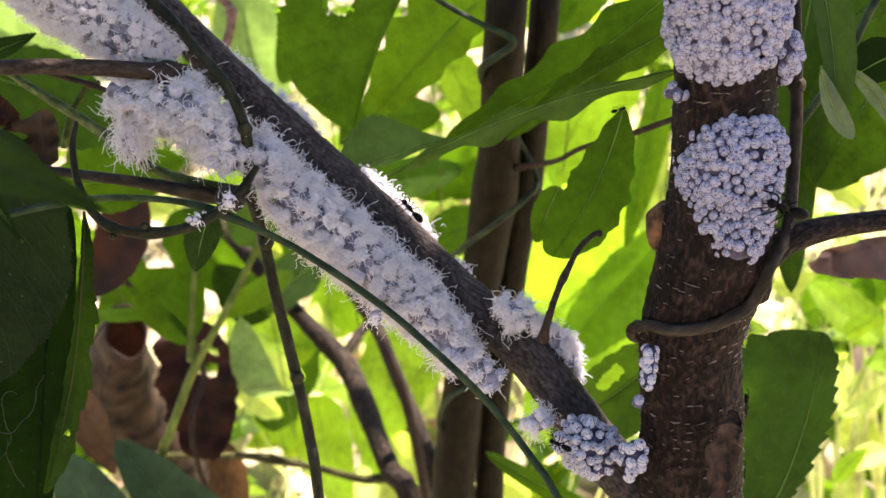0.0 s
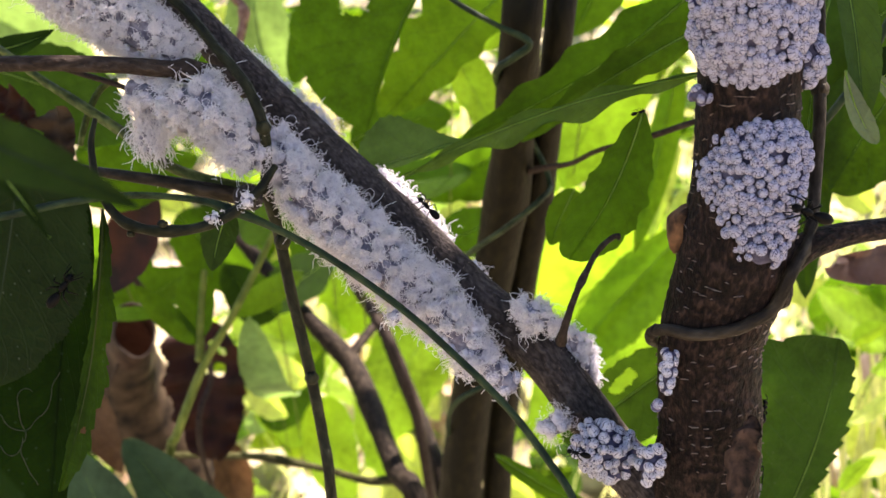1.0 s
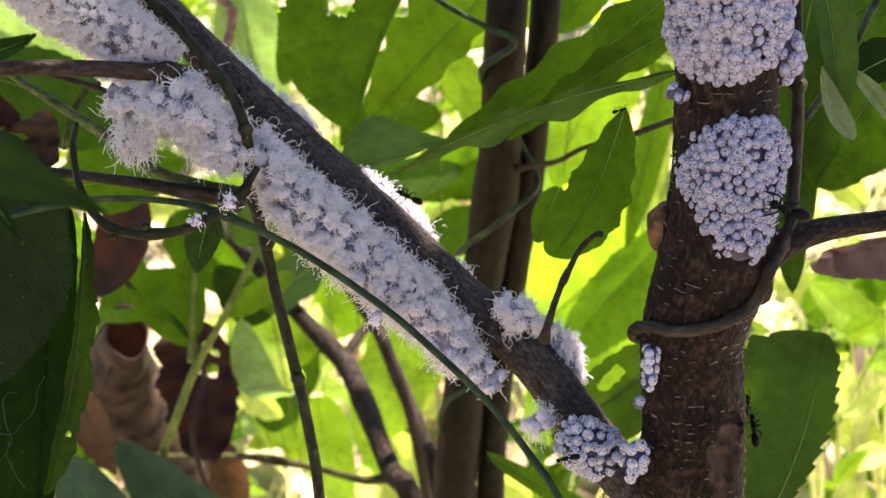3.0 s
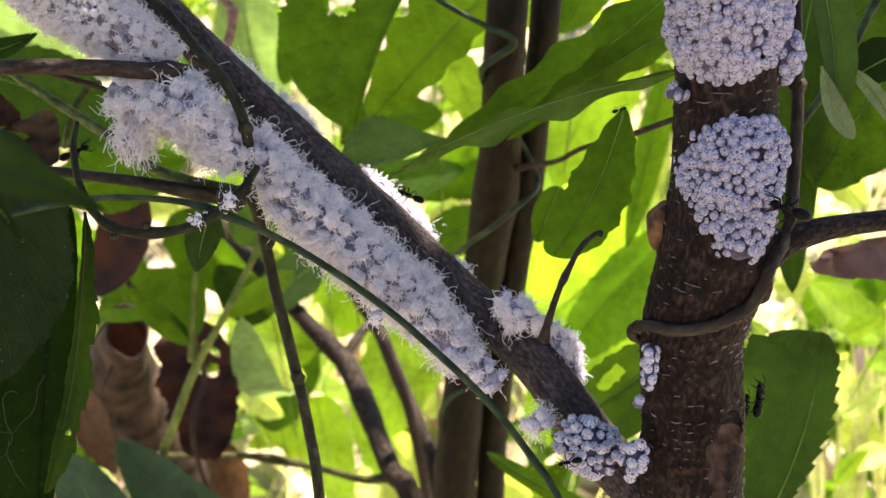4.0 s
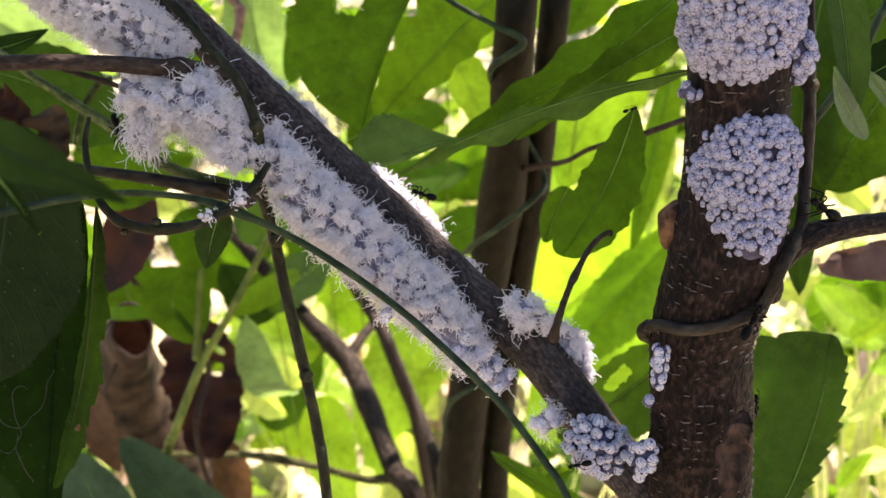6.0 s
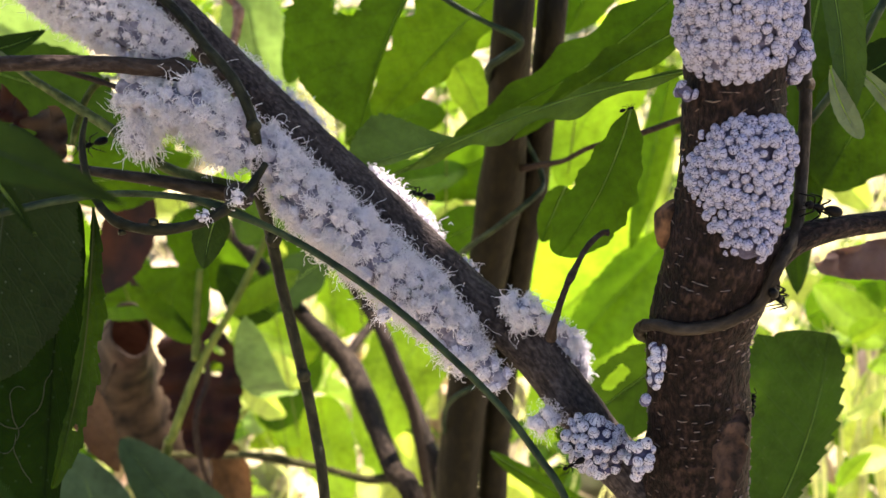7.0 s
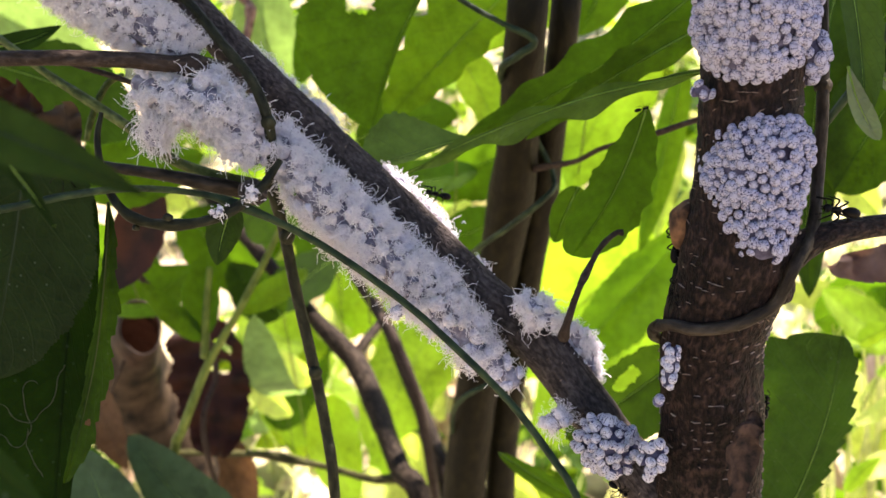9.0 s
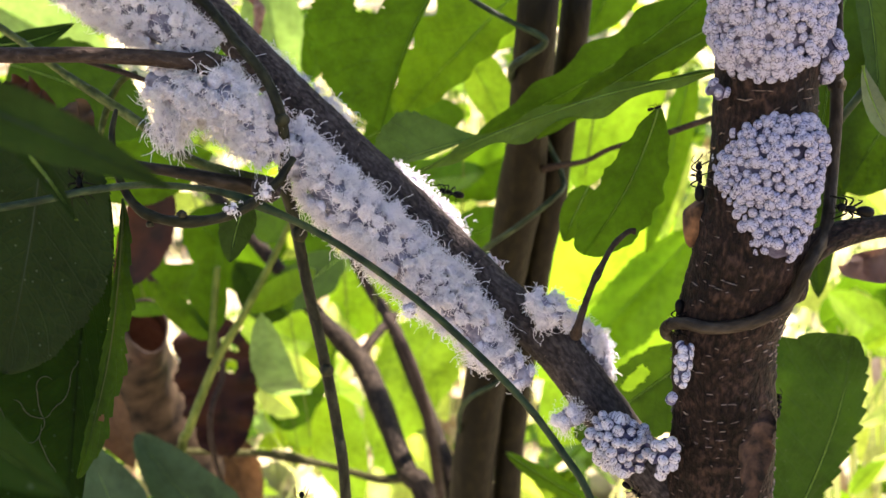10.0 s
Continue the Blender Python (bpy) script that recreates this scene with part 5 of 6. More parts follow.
for b, t, w, mat, sd in (
    ((-0.0863, 0.6054, 0.5149), (-0.1514, 0.5585, 0.4569), 0.02810, LEAF_MID, 1), ((-0.1658, 0.5309, 0.5255), (-0.1180, 0.5266, 0.4737), 0.02120, LEAF_MID, 2), ((-0.2635, 0.5564, 0.4950), (-0.1851, 0.5340, 0.4897), 0.02473, LEAF_MID, 3),
    ((-0.0911, 0.5891, 0.3949), (-0.1562, 0.5995, 0.4171), 0.02441, LEAF_BRIGHT, 4), ((-0.1311, 0.5799, 0.3326), (-0.0935, 0.6152, 0.4083), 0.02505, LEAF_MID, 5), ((-0.0827, 0.6245, 0.3005), (-0.1516, 0.6075, 0.3491), 0.02414, LEAF_BRIGHT, 6),
    ((-0.1848, 0.4454, 0.5979), (-0.1347, 0.4372, 0.5802), 0.01670, LEAF_MID, 7), ((-0.2169, 0.4372, 0.6655), (-0.1629, 0.4275, 0.6445), 0.01542, LEAF_PALE, 8), ((-0.1264, 0.4619, 0.6332), (-0.1486, 0.4831, 0.6786), 0.01670, LEAF_MID, 9),
    ((-0.0401, 0.4372, 0.5802), (0.0100, 0.4407, 0.5878), 0.01253, LEAF_MID, 10), ((0.0532, 0.4273, 0.6868), (-0.0057, 0.3938, 0.6576), 0.01649, LEAF_BRIGHT, 11), ((0.0899, 0.4487, 0.6474), (0.0525, 0.4204, 0.5867), 0.01874, LEAF_BRIGHT, 12),
    ((0.2315, 0.5364, 0.4521), (0.2883, 0.5340, 0.4897), 0.02120, LEAF_MID, 13), ((0.2492, 0.4678, 0.4755), (0.2075, 0.4814, 0.5046), 0.01606, LEAF_BRIGHT, 14), ((0.0678, 0.5549, 0.4066), (0.1218, 0.5256, 0.3438), 0.02313, LEAF_MID, 15),
    ((-0.0301, 0.6304, 0.2279), (-0.0648, 0.6360, 0.3250), 0.02302, LEAF_BRIGHT, 16),
    ((0.0323, 0.4466, 0.6004), (-0.0243, 0.4540, 0.5737), 0.01670, LEAF_MID, 17), ((-0.0433, 0.3779, 0.6234), (-0.0010, 0.4003, 0.6288), 0.01178, LEAF_MID, 18), ((-0.0576, 0.4427, 0.6771), (-0.0730, 0.4231, 0.6352), 0.01285, LEAF_MID, 19),
    ((-0.0010, 0.4296, 0.6492), (0.0195, 0.4112, 0.6096), 0.01156, LEAF_BRIGHT, 20), ((-0.1875, 0.4522, 0.4847), (-0.1458, 0.4841, 0.5104), 0.01766, LEAF_MID, 21), ((-0.0944, 0.4575, 0.4959), (-0.1254, 0.4693, 0.5212), 0.01397, LEAF_SHADE, 22), ((-0.0710, 0.5038, 0.5100), (-0.1137, 0.4733, 0.4871), 0.01477, LEAF_SHADE, 23), ((0.0603, 0.4088, 0.6896), (0.0485, 0.3968, 0.6640), 0.01413, LEAF_MID, 24)):
    leaf("leaf", "green weed leaf lit from behind", b, t, w, w * 0.92, mat, seed=200 + sd, blunt=0.6, waves=3, sway=0.05, cup=0.25, turn=12 * (sd % 5 - 2), group="weed leaves in the background", stalk=[(Vector(b) * 0.94 + Vector((0, 0.04, -0.06)))])
# leaves whose sunlit brightness comes largely from the pale LEAF_SUN colour
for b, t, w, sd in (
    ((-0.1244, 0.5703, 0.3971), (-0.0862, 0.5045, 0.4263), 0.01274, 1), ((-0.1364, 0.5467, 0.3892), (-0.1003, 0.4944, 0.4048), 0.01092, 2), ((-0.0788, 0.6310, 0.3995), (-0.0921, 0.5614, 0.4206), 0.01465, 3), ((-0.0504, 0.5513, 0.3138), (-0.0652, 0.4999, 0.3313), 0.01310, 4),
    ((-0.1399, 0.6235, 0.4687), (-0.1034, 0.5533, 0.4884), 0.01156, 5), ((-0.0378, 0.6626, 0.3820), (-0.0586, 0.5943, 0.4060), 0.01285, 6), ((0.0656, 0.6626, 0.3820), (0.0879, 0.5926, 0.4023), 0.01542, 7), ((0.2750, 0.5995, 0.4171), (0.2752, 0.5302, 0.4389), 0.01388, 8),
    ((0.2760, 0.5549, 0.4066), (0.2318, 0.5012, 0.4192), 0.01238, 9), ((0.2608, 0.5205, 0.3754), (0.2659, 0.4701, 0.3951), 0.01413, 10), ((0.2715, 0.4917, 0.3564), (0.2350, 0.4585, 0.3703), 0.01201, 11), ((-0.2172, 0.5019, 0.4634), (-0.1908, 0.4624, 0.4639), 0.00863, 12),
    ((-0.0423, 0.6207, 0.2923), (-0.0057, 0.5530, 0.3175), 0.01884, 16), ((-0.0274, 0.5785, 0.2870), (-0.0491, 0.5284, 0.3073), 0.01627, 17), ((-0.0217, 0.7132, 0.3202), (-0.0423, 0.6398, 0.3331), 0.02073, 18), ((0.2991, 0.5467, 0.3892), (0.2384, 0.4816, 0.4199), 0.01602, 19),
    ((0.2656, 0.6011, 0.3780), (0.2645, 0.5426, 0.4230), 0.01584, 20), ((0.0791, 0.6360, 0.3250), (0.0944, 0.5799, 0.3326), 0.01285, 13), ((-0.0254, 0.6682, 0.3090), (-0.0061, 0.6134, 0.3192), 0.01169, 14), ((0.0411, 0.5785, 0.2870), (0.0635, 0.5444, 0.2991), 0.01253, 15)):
    leaf("leaf", "weed leaf coloured pale as if in full sun", b, t, w, w * 0.9, LEAF_SUN, seed=300 + sd, blunt=0.6, waves=3, sway=0.06, cup=0.2, group="weed leaves in the background", stalk=[(Vector(b) * 0.94 + Vector((0, 0.04, -0.06)))])
rng = random.Random(41)
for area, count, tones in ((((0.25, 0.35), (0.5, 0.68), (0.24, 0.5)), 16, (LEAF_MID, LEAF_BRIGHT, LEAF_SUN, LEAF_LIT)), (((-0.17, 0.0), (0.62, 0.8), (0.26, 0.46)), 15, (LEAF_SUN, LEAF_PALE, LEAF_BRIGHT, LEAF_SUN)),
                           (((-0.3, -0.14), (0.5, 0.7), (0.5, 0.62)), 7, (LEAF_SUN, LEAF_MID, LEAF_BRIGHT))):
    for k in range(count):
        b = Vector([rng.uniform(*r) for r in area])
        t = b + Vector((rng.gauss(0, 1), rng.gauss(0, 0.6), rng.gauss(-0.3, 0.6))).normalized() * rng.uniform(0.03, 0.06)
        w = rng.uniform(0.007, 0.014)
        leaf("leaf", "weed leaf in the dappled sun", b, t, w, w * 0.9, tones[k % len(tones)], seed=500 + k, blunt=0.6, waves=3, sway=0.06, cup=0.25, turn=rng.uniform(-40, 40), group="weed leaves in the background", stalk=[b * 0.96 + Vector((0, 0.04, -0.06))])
for k in range(6):
    b = Vector((rng.uniform(0.26, 0.36), rng.uniform(0.62, 0.72), rng.uniform(0.24, 0.4)))
    t = b + Vector((rng.gauss(0, 1), rng.gauss(0, 0.6), rng.gauss(-0.3, 0.6))).normalized() * 0.04
    leaf("dead_leaf", "pinkish brown dead leaf caught in the grass", b, t, 0.009, 0.008, LITTER, LITTER, seed=540 + k, roll=1.2, category="dead leaf", group="dead leaves in the grass")


for k, (b, t, w, mat) in enumerate((((0.2203, 0.4515, 0.4869), (0.234, 0.4418, 0.503), 0.00619, LEAF_BRIGHT),
    ((0.2298, 0.4229, 0.4728), (0.2027, 0.4041, 0.468), 0.00535, LEAF_SUN),
    ((0.2291, 0.4792, 0.4516), (0.2304, 0.4539, 0.4371), 0.00533, LEAF_SUN),
    ((0.2516, 0.4418, 0.4186), (0.2223, 0.4233, 0.4172), 0.00771, LEAF_SUN),
    ((0.2145, 0.4176, 0.414), (0.226, 0.4127, 0.4404), 0.00495, LEAF_BRIGHT),
    ((0.2435, 0.5359, 0.4788), (0.257, 0.5141, 0.4745), 0.00571, LEAF_SUN),
    ((0.2736, 0.4978, 0.4442), (0.2486, 0.4814, 0.4503), 0.0069, LEAF_BRIGHT),
    ((0.2368, 0.5028, 0.4076), (0.2401, 0.4776, 0.3959), 0.00571, LEAF_LIT),
    ((0.2794, 0.5507, 0.4632), (0.2548, 0.5402, 0.4847), 0.00664, LEAF_BRIGHT))):
    leaf("leaf", "weed leaf in the sunny gap", b, t, w, w * 0.85, mat, seed=560 + k, blunt=0.7, waves=3, sway=0.06, cup=0.3, turn=20 * (k % 4) - 30, group="weed leaves in the background")
for b, t, sd in (((0.2393, 0.5118, 0.3794), (0.2542, 0.4979, 0.3494), 571), ((0.2684, 0.5427, 0.4935), (0.2828, 0.536, 0.479), 572)):
    leaf("dead_leaf", "pinkish brown dead leaf caught in the grass", b, t, 0.0055, 0.005, LITTER, LITTER, seed=sd, roll=1.2, category="dead leaf", group="dead leaves in the grass")


def blade_at(u, v):
    """A point on an upright sheet of the grass, 0.6 m away."""
    return (0.000359 * (u - 784), 0.5465 - 0.000152 * (v - 441), 0.4952 - 0.000325 * (v - 441))


tuft = thing("grass_tuft", "tall grass blades paled to look fully sunlit", "grass")
for x0, x1, y1, w in ((1450, 1470, 540, 8), (1475, 1450, 560, 9), (1500, 1520, 520, 8), (1520, 1505, 600, 10), (1540, 1566, 540, 8), (1560, 1535, 640, 9), (1440, 1425, 680, 7), (1490, 1500, 700, 10), (1580, 1550, 580, 9), (1465, 1530, 660, 8)):
    base, tip = blade_at(x0, 960), blade_at(x1, y1)
    v, f, uv, mid_line = leaf_data(base, tip, w * 0.00026, w * 0.00026, turn=(x0 * 7) % 50 - 25, arch=0.05, cup=0.4, seed=x0, nu=24)
    put("blade", mesh_of("blade", v, f, GRASS, uvs=uv), tuft)
leaf("dead_leaf", "dark rust-red dead leaf with small holes", (-0.1214, 0.394, 0.5295), (-0.1103, 0.3658, 0.4688), 0.0195, 0.0205, RUST_SKIN, RUST_SKIN, seed=41, blunt=0.45, roll=1.5, ripple=0.05, waves=4, sway=0.05, teeth=12, bite=0.05, nu=90, nv=16, holes=((0.22, -0.3, 0.0030), (0.26, -0.5, 0.0024), (0.38, -0.25, 0.0034), (0.36, 0.0, 0.0024)), category="dead leaf")
leaf("dead_leaf", "rust-brown dead leaf hanging in the shade", (-0.1136, 0.3283, 0.6236), (-0.1325, 0.3187, 0.5816), 0.01199, 0.01071, RUST_SKIN, RUST_SKIN, seed=42, roll=1.6, blunt=0.6, category="dead leaf")
leaf("dead_leaf", "tan dead leaf below the dark leaves", (-0.1598, 0.3503, 0.5217), (-0.1426, 0.3337, 0.4860), 0.00985, 0.00886, LEAF_DEAD, LEAF_DEAD, seed=43, roll=1.4, category="dead leaf")
leaf("dead_leaf", "yellow-brown dead leaf near the ground", (-0.1407, 0.4596, 0.4152), (-0.1175, 0.4371, 0.3671), 0.01825, 0.01825, LEAF_DEAD, LEAF_DEAD, seed=44, roll=1.2, category="dead leaf")
leaf("dead_leaf", "small crumpled brown leaf on the stem", (-0.0953, 0.2178, 0.6846), (-0.0934, 0.2119, 0.6720), 0.00535, 0.00562, DEAD_SKIN, DEAD_SKIN, seed=45, roll=2.0, blunt=0.4, ripple=0.14, waves=3, sway=0.2, category="dead leaf")
leaf("dead_leaf", "dark crumpled brown leaf on the stem", (-0.1161, 0.2283, 0.6859), (-0.1019, 0.2241, 0.6770), 0.00501, 0.00445, RUST_SKIN, RUST_SKIN, seed=46, roll=2.4, ripple=0.12, waves=4, sway=0.2, category="dead leaf")


def rolled_leaf(name, label, pts, radii, mat, seed):
    """A dead leaf rolled into an open pouch; its mouth is at the last point."""
    n, sides = 36, 26
    C = spline(pts, n)
    R = np.interp(np.linspace(0, 1, n), np.linspace(0, 1, len(pts)), radii)
    T, U, V = frames_along(C)
    verts, uvs, faces = [], [], []
    for i in range(n):
        for j in range(sides + 1):
            a = 2 * math.pi * j / sides
            d = U[i] * math.cos(a) + V[i] * math.sin(a)
            end = (i / (n - 1)) ** 3
            d = np.array((d[0] * (1 - 0.24 * end), d[1], d[2] * (1 + 0.3 * end)))
            k = 1 + 0.12 * noise.noise((math.cos(a) * 1.5, math.sin(a) * 1.5, i * 0.12 + seed)) + 0.05 * noise.noise((math.cos(a) * 5, math.sin(a) * 5, i * 0.3))
            spiral = 1 + 0.06 * (j / sides)
            verts.append(C[i] + d * R[i] * k * spiral + T[i] * (R[i] * 0.12 * math.sin(2 * a + seed) * (i / n) ** 4))
            uvs.append((i / n, j / sides))
    for i in range(n - 1):
        for j in range(sides):
            a = i * (sides + 1) + j
            faces.append((a, a + 1, a + sides + 2, a + sides + 1))
    top = thing(name, label, "dead leaf")
    put("skin", mesh_of("skin", verts, faces, mat, uvs=uvs), top)
    row = sides + 1
    stem("midrib", [verts[i * row + 6] for i in range(1, n - 1, 4)], [0.0007] * len(range(1, n - 1, 4)), TWIG_BARK, top, 30, 6)
    rim = [verts[(n - 1) * row + j] for j in range(0, sides + 1, 2)]
    stem("rim", rim, [0.0006] * len(rim), TWIG_BARK, top, 40, 6, 0.2, 300)
    return top


rolled_leaf("rolled_dead_leaf", "tan dead leaf rolled into an open pouch", [(-0.1469, 0.4425, 0.373), (-0.1454, 0.4261, 0.4088), (-0.1538, 0.4209, 0.445), (-0.163, 0.4123, 0.4741), (-0.1593, 0.3977, 0.5019), (-0.1434, 0.3739, 0.5338)], [0.00266, 0.0145, 0.02002, 0.0204, 0.01715, 0.01074], DEAD_SKIN, 3)


# ---- undergrowth: countless weeds, far behind ----
def undergrowth(name, label, plants, mats, seed, leaves=(7, 13), size=(0.045, 0.085)):
    rng = random.Random(seed)
    verts, faces, uvs, idx = [], [], [], []
    for x, y, h in plants:
        lean = Vector((rng.gauss(0, 0.15), rng.gauss(0, 0.15), 1))
        foot = Vector((x, y, -0.02))
        sv, sf = tube_data([foot, foot + lean * h * 0.5, foot + lean * h + Vector((0.02, 0, 0))], [0.003, 0.0025, 0.0012], 8, 5)
        o = len(verts)
        verts += [tuple(v) for v in sv]
        uvs += [(0.5, 0.5)] * len(sv)
        faces += [tuple(q + o for q in f) for f in sf]
        idx += [0] * len(sf)
        tone = rng.randrange(len(mats))
        for k in range(rng.randint(*leaves)):
            s = rng.uniform(0.3, 1.0)
            b = foot + lean * h * s
            a = rng.random() * 6.28
            ln = rng.uniform(*size)
            tip = b + Vector((math.cos(a), math.sin(a), rng.uniform(-0.5, 0.45))).normalized() * ln
            ax = (tip - b).normalized()
            side = ax.cross(Vector((rng.gauss(0, 0.35), rng.gauss(0, 0.35), 1))).normalized()
            nr = side.cross(ax)
            o = len(verts)
            wd = ln * rng.uniform(0.24, 0.36)
            for i in range(9):
                t = i / 8
                w = wd * math.sin(math.pi * t ** 0.8) ** 0.75
                for j in range(-2, 3):
                    v = j / 2
                    p = b + ax * (ln * t) + side * (v * w) + nr * (0.25 * abs(v) * w - 0.18 * ln * t * t)
                    verts.append(tuple(p))
                    uvs.append((t, 0.5 + 0.5 * v))
            for i in range(8):
                for j in range(4):
                    faces.append((o + i * 5 + j, o + i * 5 + j + 1, o + i * 5 + j + 6, o + i * 5 + j + 5))
                    idx.append(1 + (tone + (rng.random() < 0.25)) % len(mats))
    ob = put(name, mesh_of(name, verts, faces, [PALE_STEM] + mats, idx, uvs))
    return tagged(ob, label, "plants", kind="stuff")


rng = random.Random(77)
plants = []
for _ in range(150):
    y = rng.uniform(0.75, 2.6)
    plants.append((rng.uniform(-0.62, 0.62) * (y + 0.25), y, rng.uniform(0.12, 0.5) * min(1.0, 0.55 + y * 0.2)))
undergrowth("undergrowth", "dense sunlit green weeds covering the ground", plants, [LEAF_BRIGHT, LEAF_MID, LEAF_BRIGHT], 5)
plants = [(rng.uniform(-3.5, 3.5), rng.uniform(2.4, 6.5), rng.uniform(0.3, 0.9)) for _ in range(240)]
undergrowth("undergrowth", "green thicket of weeds farther off", plants, [LEAF_BRIGHT, LEAF_MID], 6, (9, 16), (0.08, 0.14))


def grass(name, label, area, count, seed):
    rng = random.Random(seed)
    verts, faces, uvs = [], [], []
    for _ in range(count):
        x, y = rng.uniform(*area[0]), rng.uniform(*area[1])
        h = rng.uniform(0.1, 0.32)
        lean = Vector((rng.gauss(0, 0.3), rng.gauss(0, 0.3), 0))
        w = rng.uniform(0.0015, 0.004)
        a = rng.random() * 3.14
        sd = Vector((math.cos(a), math.sin(a), 0)) * w
        o = len(verts)
        for i in range(6):
            t = i / 5
            c = Vector((x, y, -0.02 + h * t)) + lean * h * t * t
            for sg in (-1, 1):
                verts.append(tuple(c + sd * sg * (1 - t) ** 0.6))
                uvs.append((t, 0.5 + 0.5 * sg))
        for i in range(5):
            faces.append((o + 2 * i, o + 2 * i + 1, o + 2 * i + 3, o + 2 * i + 2))
    ob = put(name, mesh_of(name, verts, faces, GRASS, uvs=uvs))
    return tagged(ob, label, "grass", kind="stuff")


grass("grass", "bright sunlit grass blades among the weeds", ((-0.4, 1.3), (0.8, 2.4)), 1500, 9)


def litter(name, label, count, seed):
    """Curled dry leaves lying on the ground."""
    rng = random.Random(seed)
    verts, faces, uvs = [], [], []
    for _ in range(count):
        y = rng.uniform(0.8, 2.8)
        x = rng.uniform(-0.5, 0.62) * (y + 0.2)
        a, ln = rng.random() * 6.28, rng.uniform(0.04, 0.08)
        b = Vector((x, y, rng.uniform(0.01, 0.06)))
        t = b + Vector((math.cos(a), math.sin(a), rng.uniform(-0.1, 0.4))) * ln
        lv, lf, lu, _r = leaf_data(b, t, ln * 0.3, ln * 0.3, turn=rng.uniform(-60, 60), nu=8, nv=2, cup=rng.uniform(0.1, 0.8), seed=rng.randrange(99))
        o = len(verts)
        verts += lv
        uvs += lu
        faces += [tuple(q + o for q in f) for f in lf]
    ob = put(name, mesh_of(name, verts, faces, LITTER, uvs=uvs))
    return tagged(ob, label, "dead leaves", kind="stuff")


litter("leaf_litter", "pale dry leaves scattered over the ground", 420, 31)


# ---- leaf crowns out of view overhead, added to shade the branch and background ----
def crown(label, centre, spread, count, seed):
    rng = random.Random(seed)
    verts, faces, uvs = [], [], []
    u = SUN.orthogonal().normalized()
    v = SUN.cross(u)
    for _ in range(count):
        r, a = spread * math.sqrt(rng.random()), rng.random() * 6.28
        b = Vector(centre) + u * (r * math.cos(a)) + v * (r * math.sin(a)) + SUN * rng.uniform(-0.08, 0.12)
        ln = rng.uniform(0.05, 0.08)
        t = b + Vector((rng.gauss(0, 1), rng.gauss(0, 1), rng.gauss(0, 0.4))).normalized() * ln
        lv, lf, lu, _r = leaf_data(b, t, ln * 0.3, ln * 0.3, turn=rng.uniform(-70, 0), nu=8, nv=2, seed=rng.randrange(99))
        o = len(verts)
        verts += lv
        uvs += lu
        faces += [tuple(q + o for q in f) for f in lf]
    ob = put("crown", mesh_of("crown", verts, faces, LEAF_MID, uvs=uvs), shrub, label)
    tagged(ob, kind="stuff")


crown("unseen leafy crown added to shade the branch", Vector((0.0, 0.21, 0.67)) + SUN * 0.42, 0.215, 640, 12)
crown("unseen leaves added to block the sky at left", Vector((-0.36, -0.04, 0.98)), 0.22, 330, 14)
crown("unseen sparse leaves added to dapple the background", Vector((0.05, 0.52, 0.45)) + SUN * 0.75, 0.42, 230, 15)


# ---- ants ----
def ant(label, size=0.0078, seed=1):
    """A black ant, its head towards +x and its back towards +z."""
    rng = random.Random(seed)
    top = thing("ant", label, "ant", "ants")
    L = size

    def blob(name, x, z, sx, sy, sz, parent=top):
        bm = bmesh.new()
        bmesh.ops.create_uvsphere(bm, u_segments=14, v_segments=10, radius=1)
        for q in bm.verts:
            taper = 1 - 0.18 * q.co.x
            q.co = Vector((x * L + q.co.x * sx * L, q.co.y * sy * L * taper, z * L + q.co.z * sz * L * taper))
        me = bpy.data.meshes.new(name)
        bm.to_mesh(me)
        bm.free()
        me.materials.append(ANT_BLACK)
        me.polygons.foreach_set("use_smooth", [True] * len(me.polygons))
        return put(name, me, parent)

    blob("gaster", -0.32, 0.16, 0.225, 0.12, 0.115)
    blob("waist", -0.07, 0.15, 0.035, 0.035, 0.06)
    blob("thorax", 0.08, 0.18, 0.15, 0.075, 0.08)
    head = blob("head", 0.31, 0.19, 0.1, 0.095, 0.075)
    for sg in (-1, 1):
        stem("antenna", [(0.36 * L, 0.04 * sg * L, 0.22 * L), (0.45 * L, 0.14 * sg * L, 0.3 * L), (0.6 * L, 0.18 * sg * L, 0.2 * L)], [0.012 * L] * 3, ANT_BLACK, head, 8, 5, 0)
        stem("mandible", [(0.39 * L, 0.03 * sg * L, 0.16 * L), (0.43 * L, 0.02 * sg * L, 0.14 * L)], [0.02 * L, 0.008 * L], ANT_BLACK, head, 4, 5, 0)
        for x, out, foot in ((0.16, 0.3, 0.34), (0.08, 0.36, 0.05), (0.0, 0.32, -0.34)):
            j = rng.uniform(-0.05, 0.05)
            stem("leg", [(x * L, 0.05 * sg * L, 0.14 * L), ((x + foot * 0.35) * L, out * 0.5 * sg * L, 0.3 * L), ((x + foot * 0.7 + j) * L, out * 0.75 * sg * L, 0.1 * L), ((x + foot * 0.9 + j) * L, out * 0.9 * sg * L, 0.0)],
                 [0.025 * L, 0.02 * L, 0.015 * L, 0.008 * L], ANT_BLACK, top, 12, 6, 0)
    return top


def stand(p, ahead, up):
    """The pose of a thing at p that heads for ahead, with its back towards up."""
    z = Vector(up).normalized()
    x = Vector(ahead) - Vector(p)
    x = (x - z * x.dot(z)).normalized()
    y = z.cross(x)
    m = Matrix((x, y, z)).transposed().to_4x4()
    m.translation = p
    return m


